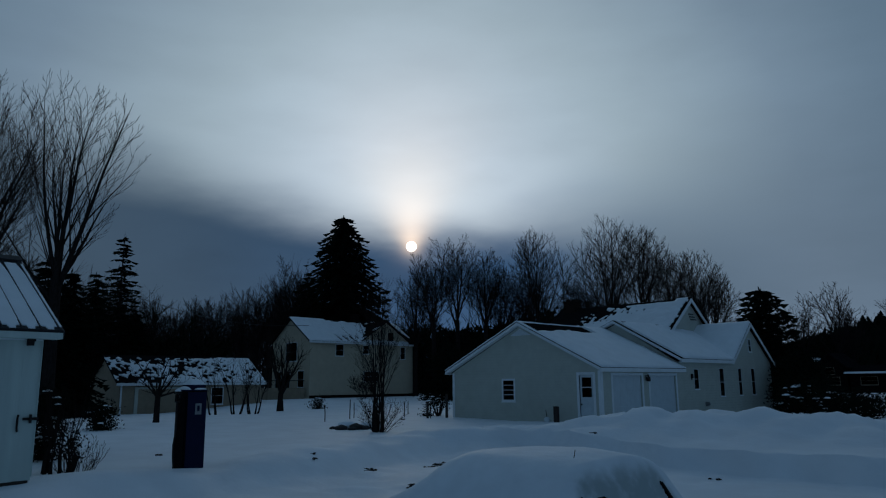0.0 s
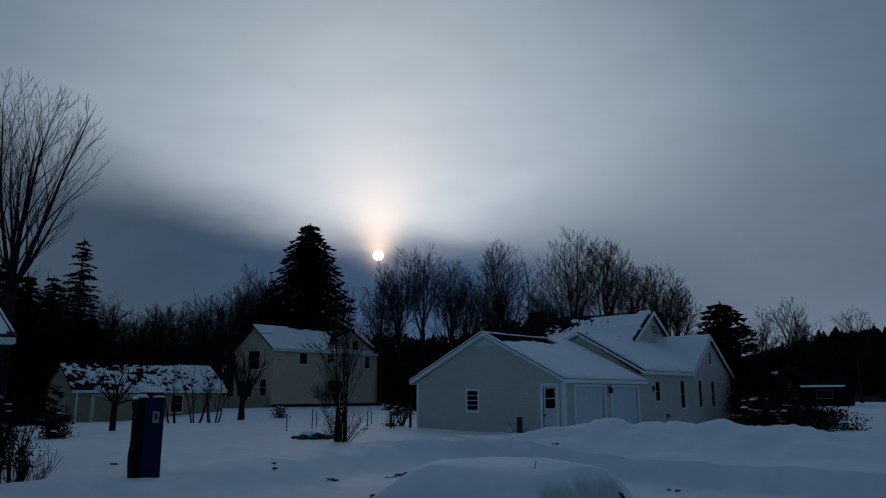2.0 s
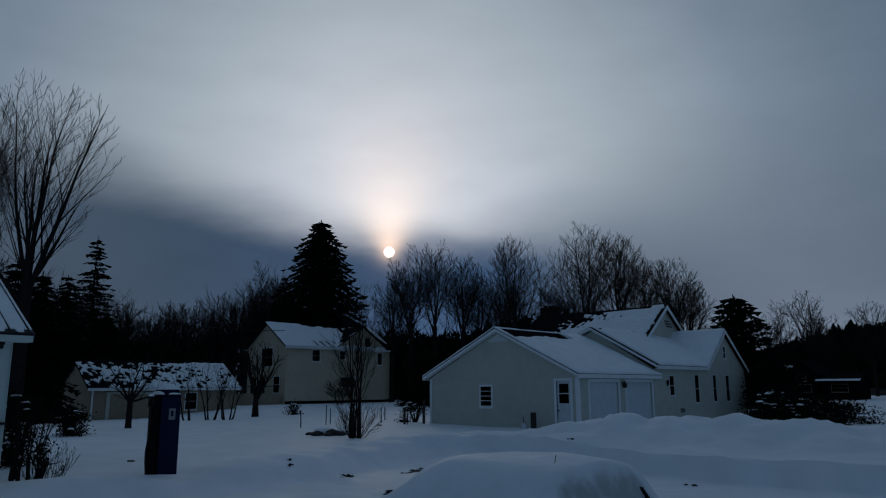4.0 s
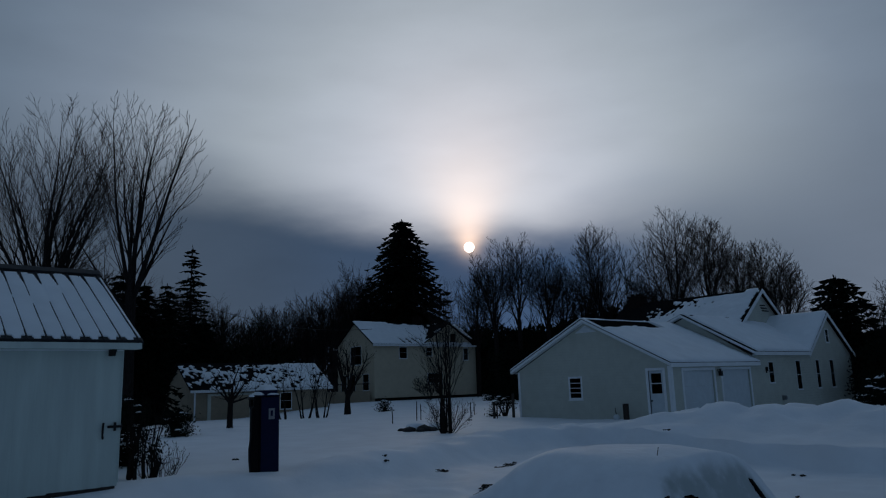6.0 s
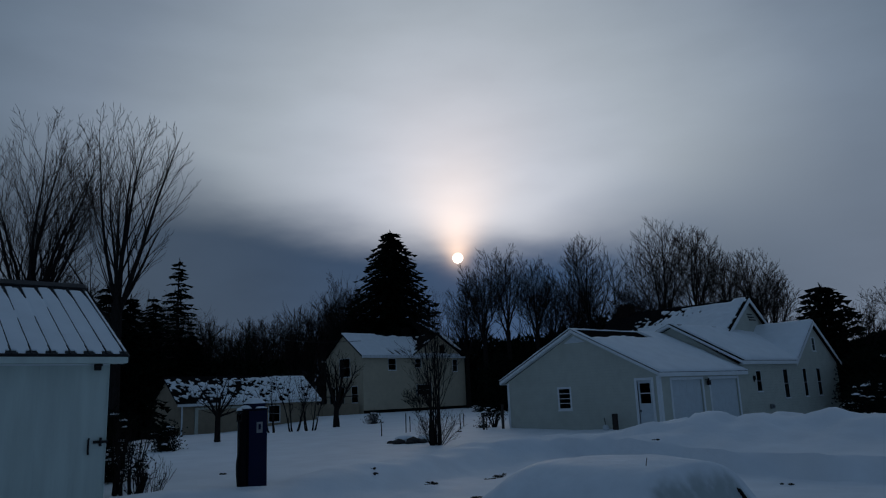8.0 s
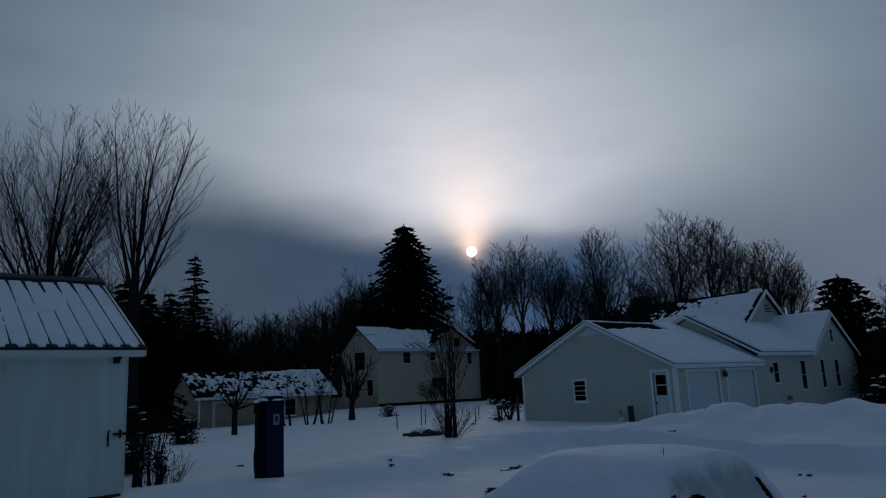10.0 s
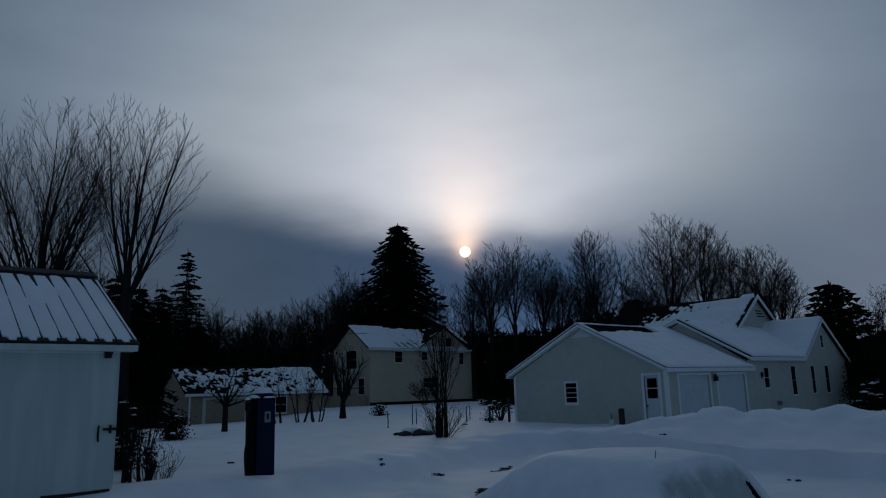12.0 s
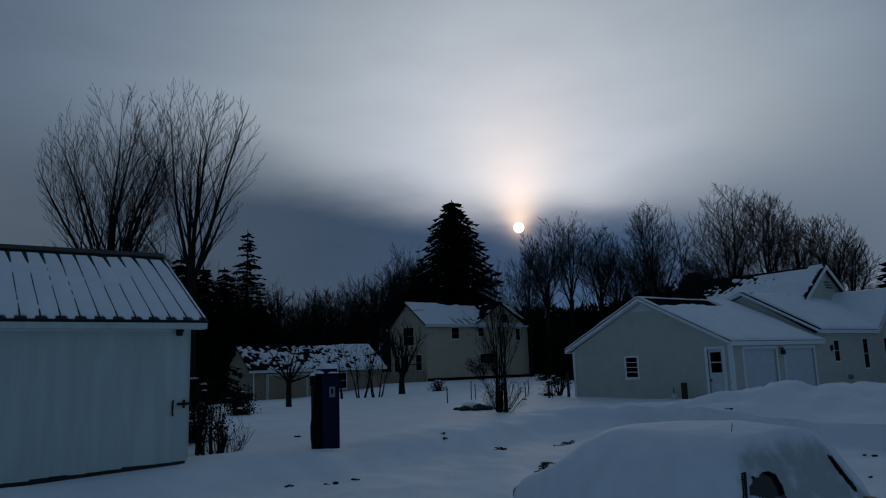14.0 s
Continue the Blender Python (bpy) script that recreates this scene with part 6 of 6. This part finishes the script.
# leaf litter, clods and twigs scattered on the trodden snow
DEBRIS = [(1.97, -13.32, 0.07), (-0.77, -15.27, 0.08), (0.44, -5.93, 0.09), (4.3, -7.1, 0.07), (7.56, -7.79, 0.08), (-8.18, -1.99, 0.12), (3.45, -17.27, 0.06), (3.61, -16.61, 0.09), (3.57, -16.19, 0.06),
          (1.71, -13.15, 0.06), (2.37, -12.28, 0.07), (8.68, -10.3, 0.05), (5.13, -1.74, 0.15), (5.4, -1.6, 0.11), (1.32, -5.06, 0.13), (1.1, -5.3, 0.11), (0.9, -5.5, 0.10)]
for i, (x, y, r) in enumerate(DEBRIS):
    rnd = random.Random(500 + i)
    bm = bmesh.new()
    for k in range(4):
        bmesh.ops.create_icosphere(bm, subdivisions=1, radius=r * rnd.uniform(0.3, 0.6), matrix=Matrix.Translation((rnd.gauss(0, r * 0.6), rnd.gauss(0, r * 0.6), rnd.uniform(0, r * 0.25))))
    for v in bm.verts:
        v.co += Vector((noise.noise(v.co * 20), noise.noise(v.co * 20 + Vector((9, 0, 0))), 0)) * r * 0.4
        v.co.z = v.co.z * 0.6
    ob = part("clod", bm, DIRT, None)
    ob.location = (x, y, snow_height(x, y) + 0.004)
    tagged(ob, "dark clod of frozen litter on the snow", "clod", "clods on the snow")

# bare wet streaks of gravel where the drive was scraped
for i, (x, y, L, ang) in enumerate([(2.56, -10.6, 1.1, 120), (2.3, -10.2, 0.6, 115), (4.8, -13.3, 0.55, 125), (4.5, -12.9, 0.4, 120), (2.5, -12.3, 0.35, 118)]):
    rnd = random.Random(600 + i)
    vs, fs = [], []
    for k in range(46):
        t, w = rnd.uniform(-0.5, 0.5) * L, rnd.gauss(0, 0.05)
        r = rnd.uniform(0.012, 0.04)
        a = radians(ang)
        p = Vector((math.cos(a) * t - math.sin(a) * w, math.sin(a) * t + math.cos(a) * w, 0))
        p.z = snow_height(x + p.x, y + p.y) - snow_height(x, y)
        j = len(vs)
        for q in range(6):
            b = 6.283 * q / 6
            vs.append(p + Vector((math.cos(b) * r * rnd.uniform(0.8, 1.6), math.sin(b) * r, -0.005)))
        vs.append(p + Vector((0, 0, r * 0.5)))
        fs.extend([(j + q, j + (q + 1) % 6, j + 6) for q in range(6)])
    ob = raw("gravel_streak", vs, fs, DIRT)
    ob.location = (x, y, snow_height(x, y) + 0.006)
    tagged(ob, "dark gravel showing through the scraped snow", "gravel", kind="stuff")

# overhead cable from the spruces to the yellow house
vs, fs = [], []
ca, cb = Vector((-41.4, -1.5, 8.8)), Vector((-44.1, 17.4, 7.3))
tube(vs, fs, [ca.lerp(cb, t / 14) + Vector((0, 0, -0.9 * math.sin(math.pi * t / 14))) for t in range(15)], [0.022] * 15, 4)
tagged(raw("overhead_cable", vs, fs, RUBBER), "thin dark cable strung to the yellow house", "cable", kind="structure")

# The plan above is drawn in units of 1.2 m; bring every thing to metres.
for thing in list(scene.objects):
    if thing.parent is None and thing.type in {"MESH", "EMPTY", "CURVE", "FONT"}:
        thing.matrix_basis = Matrix.Scale(UNIT, 4) @ thing.matrix_basis
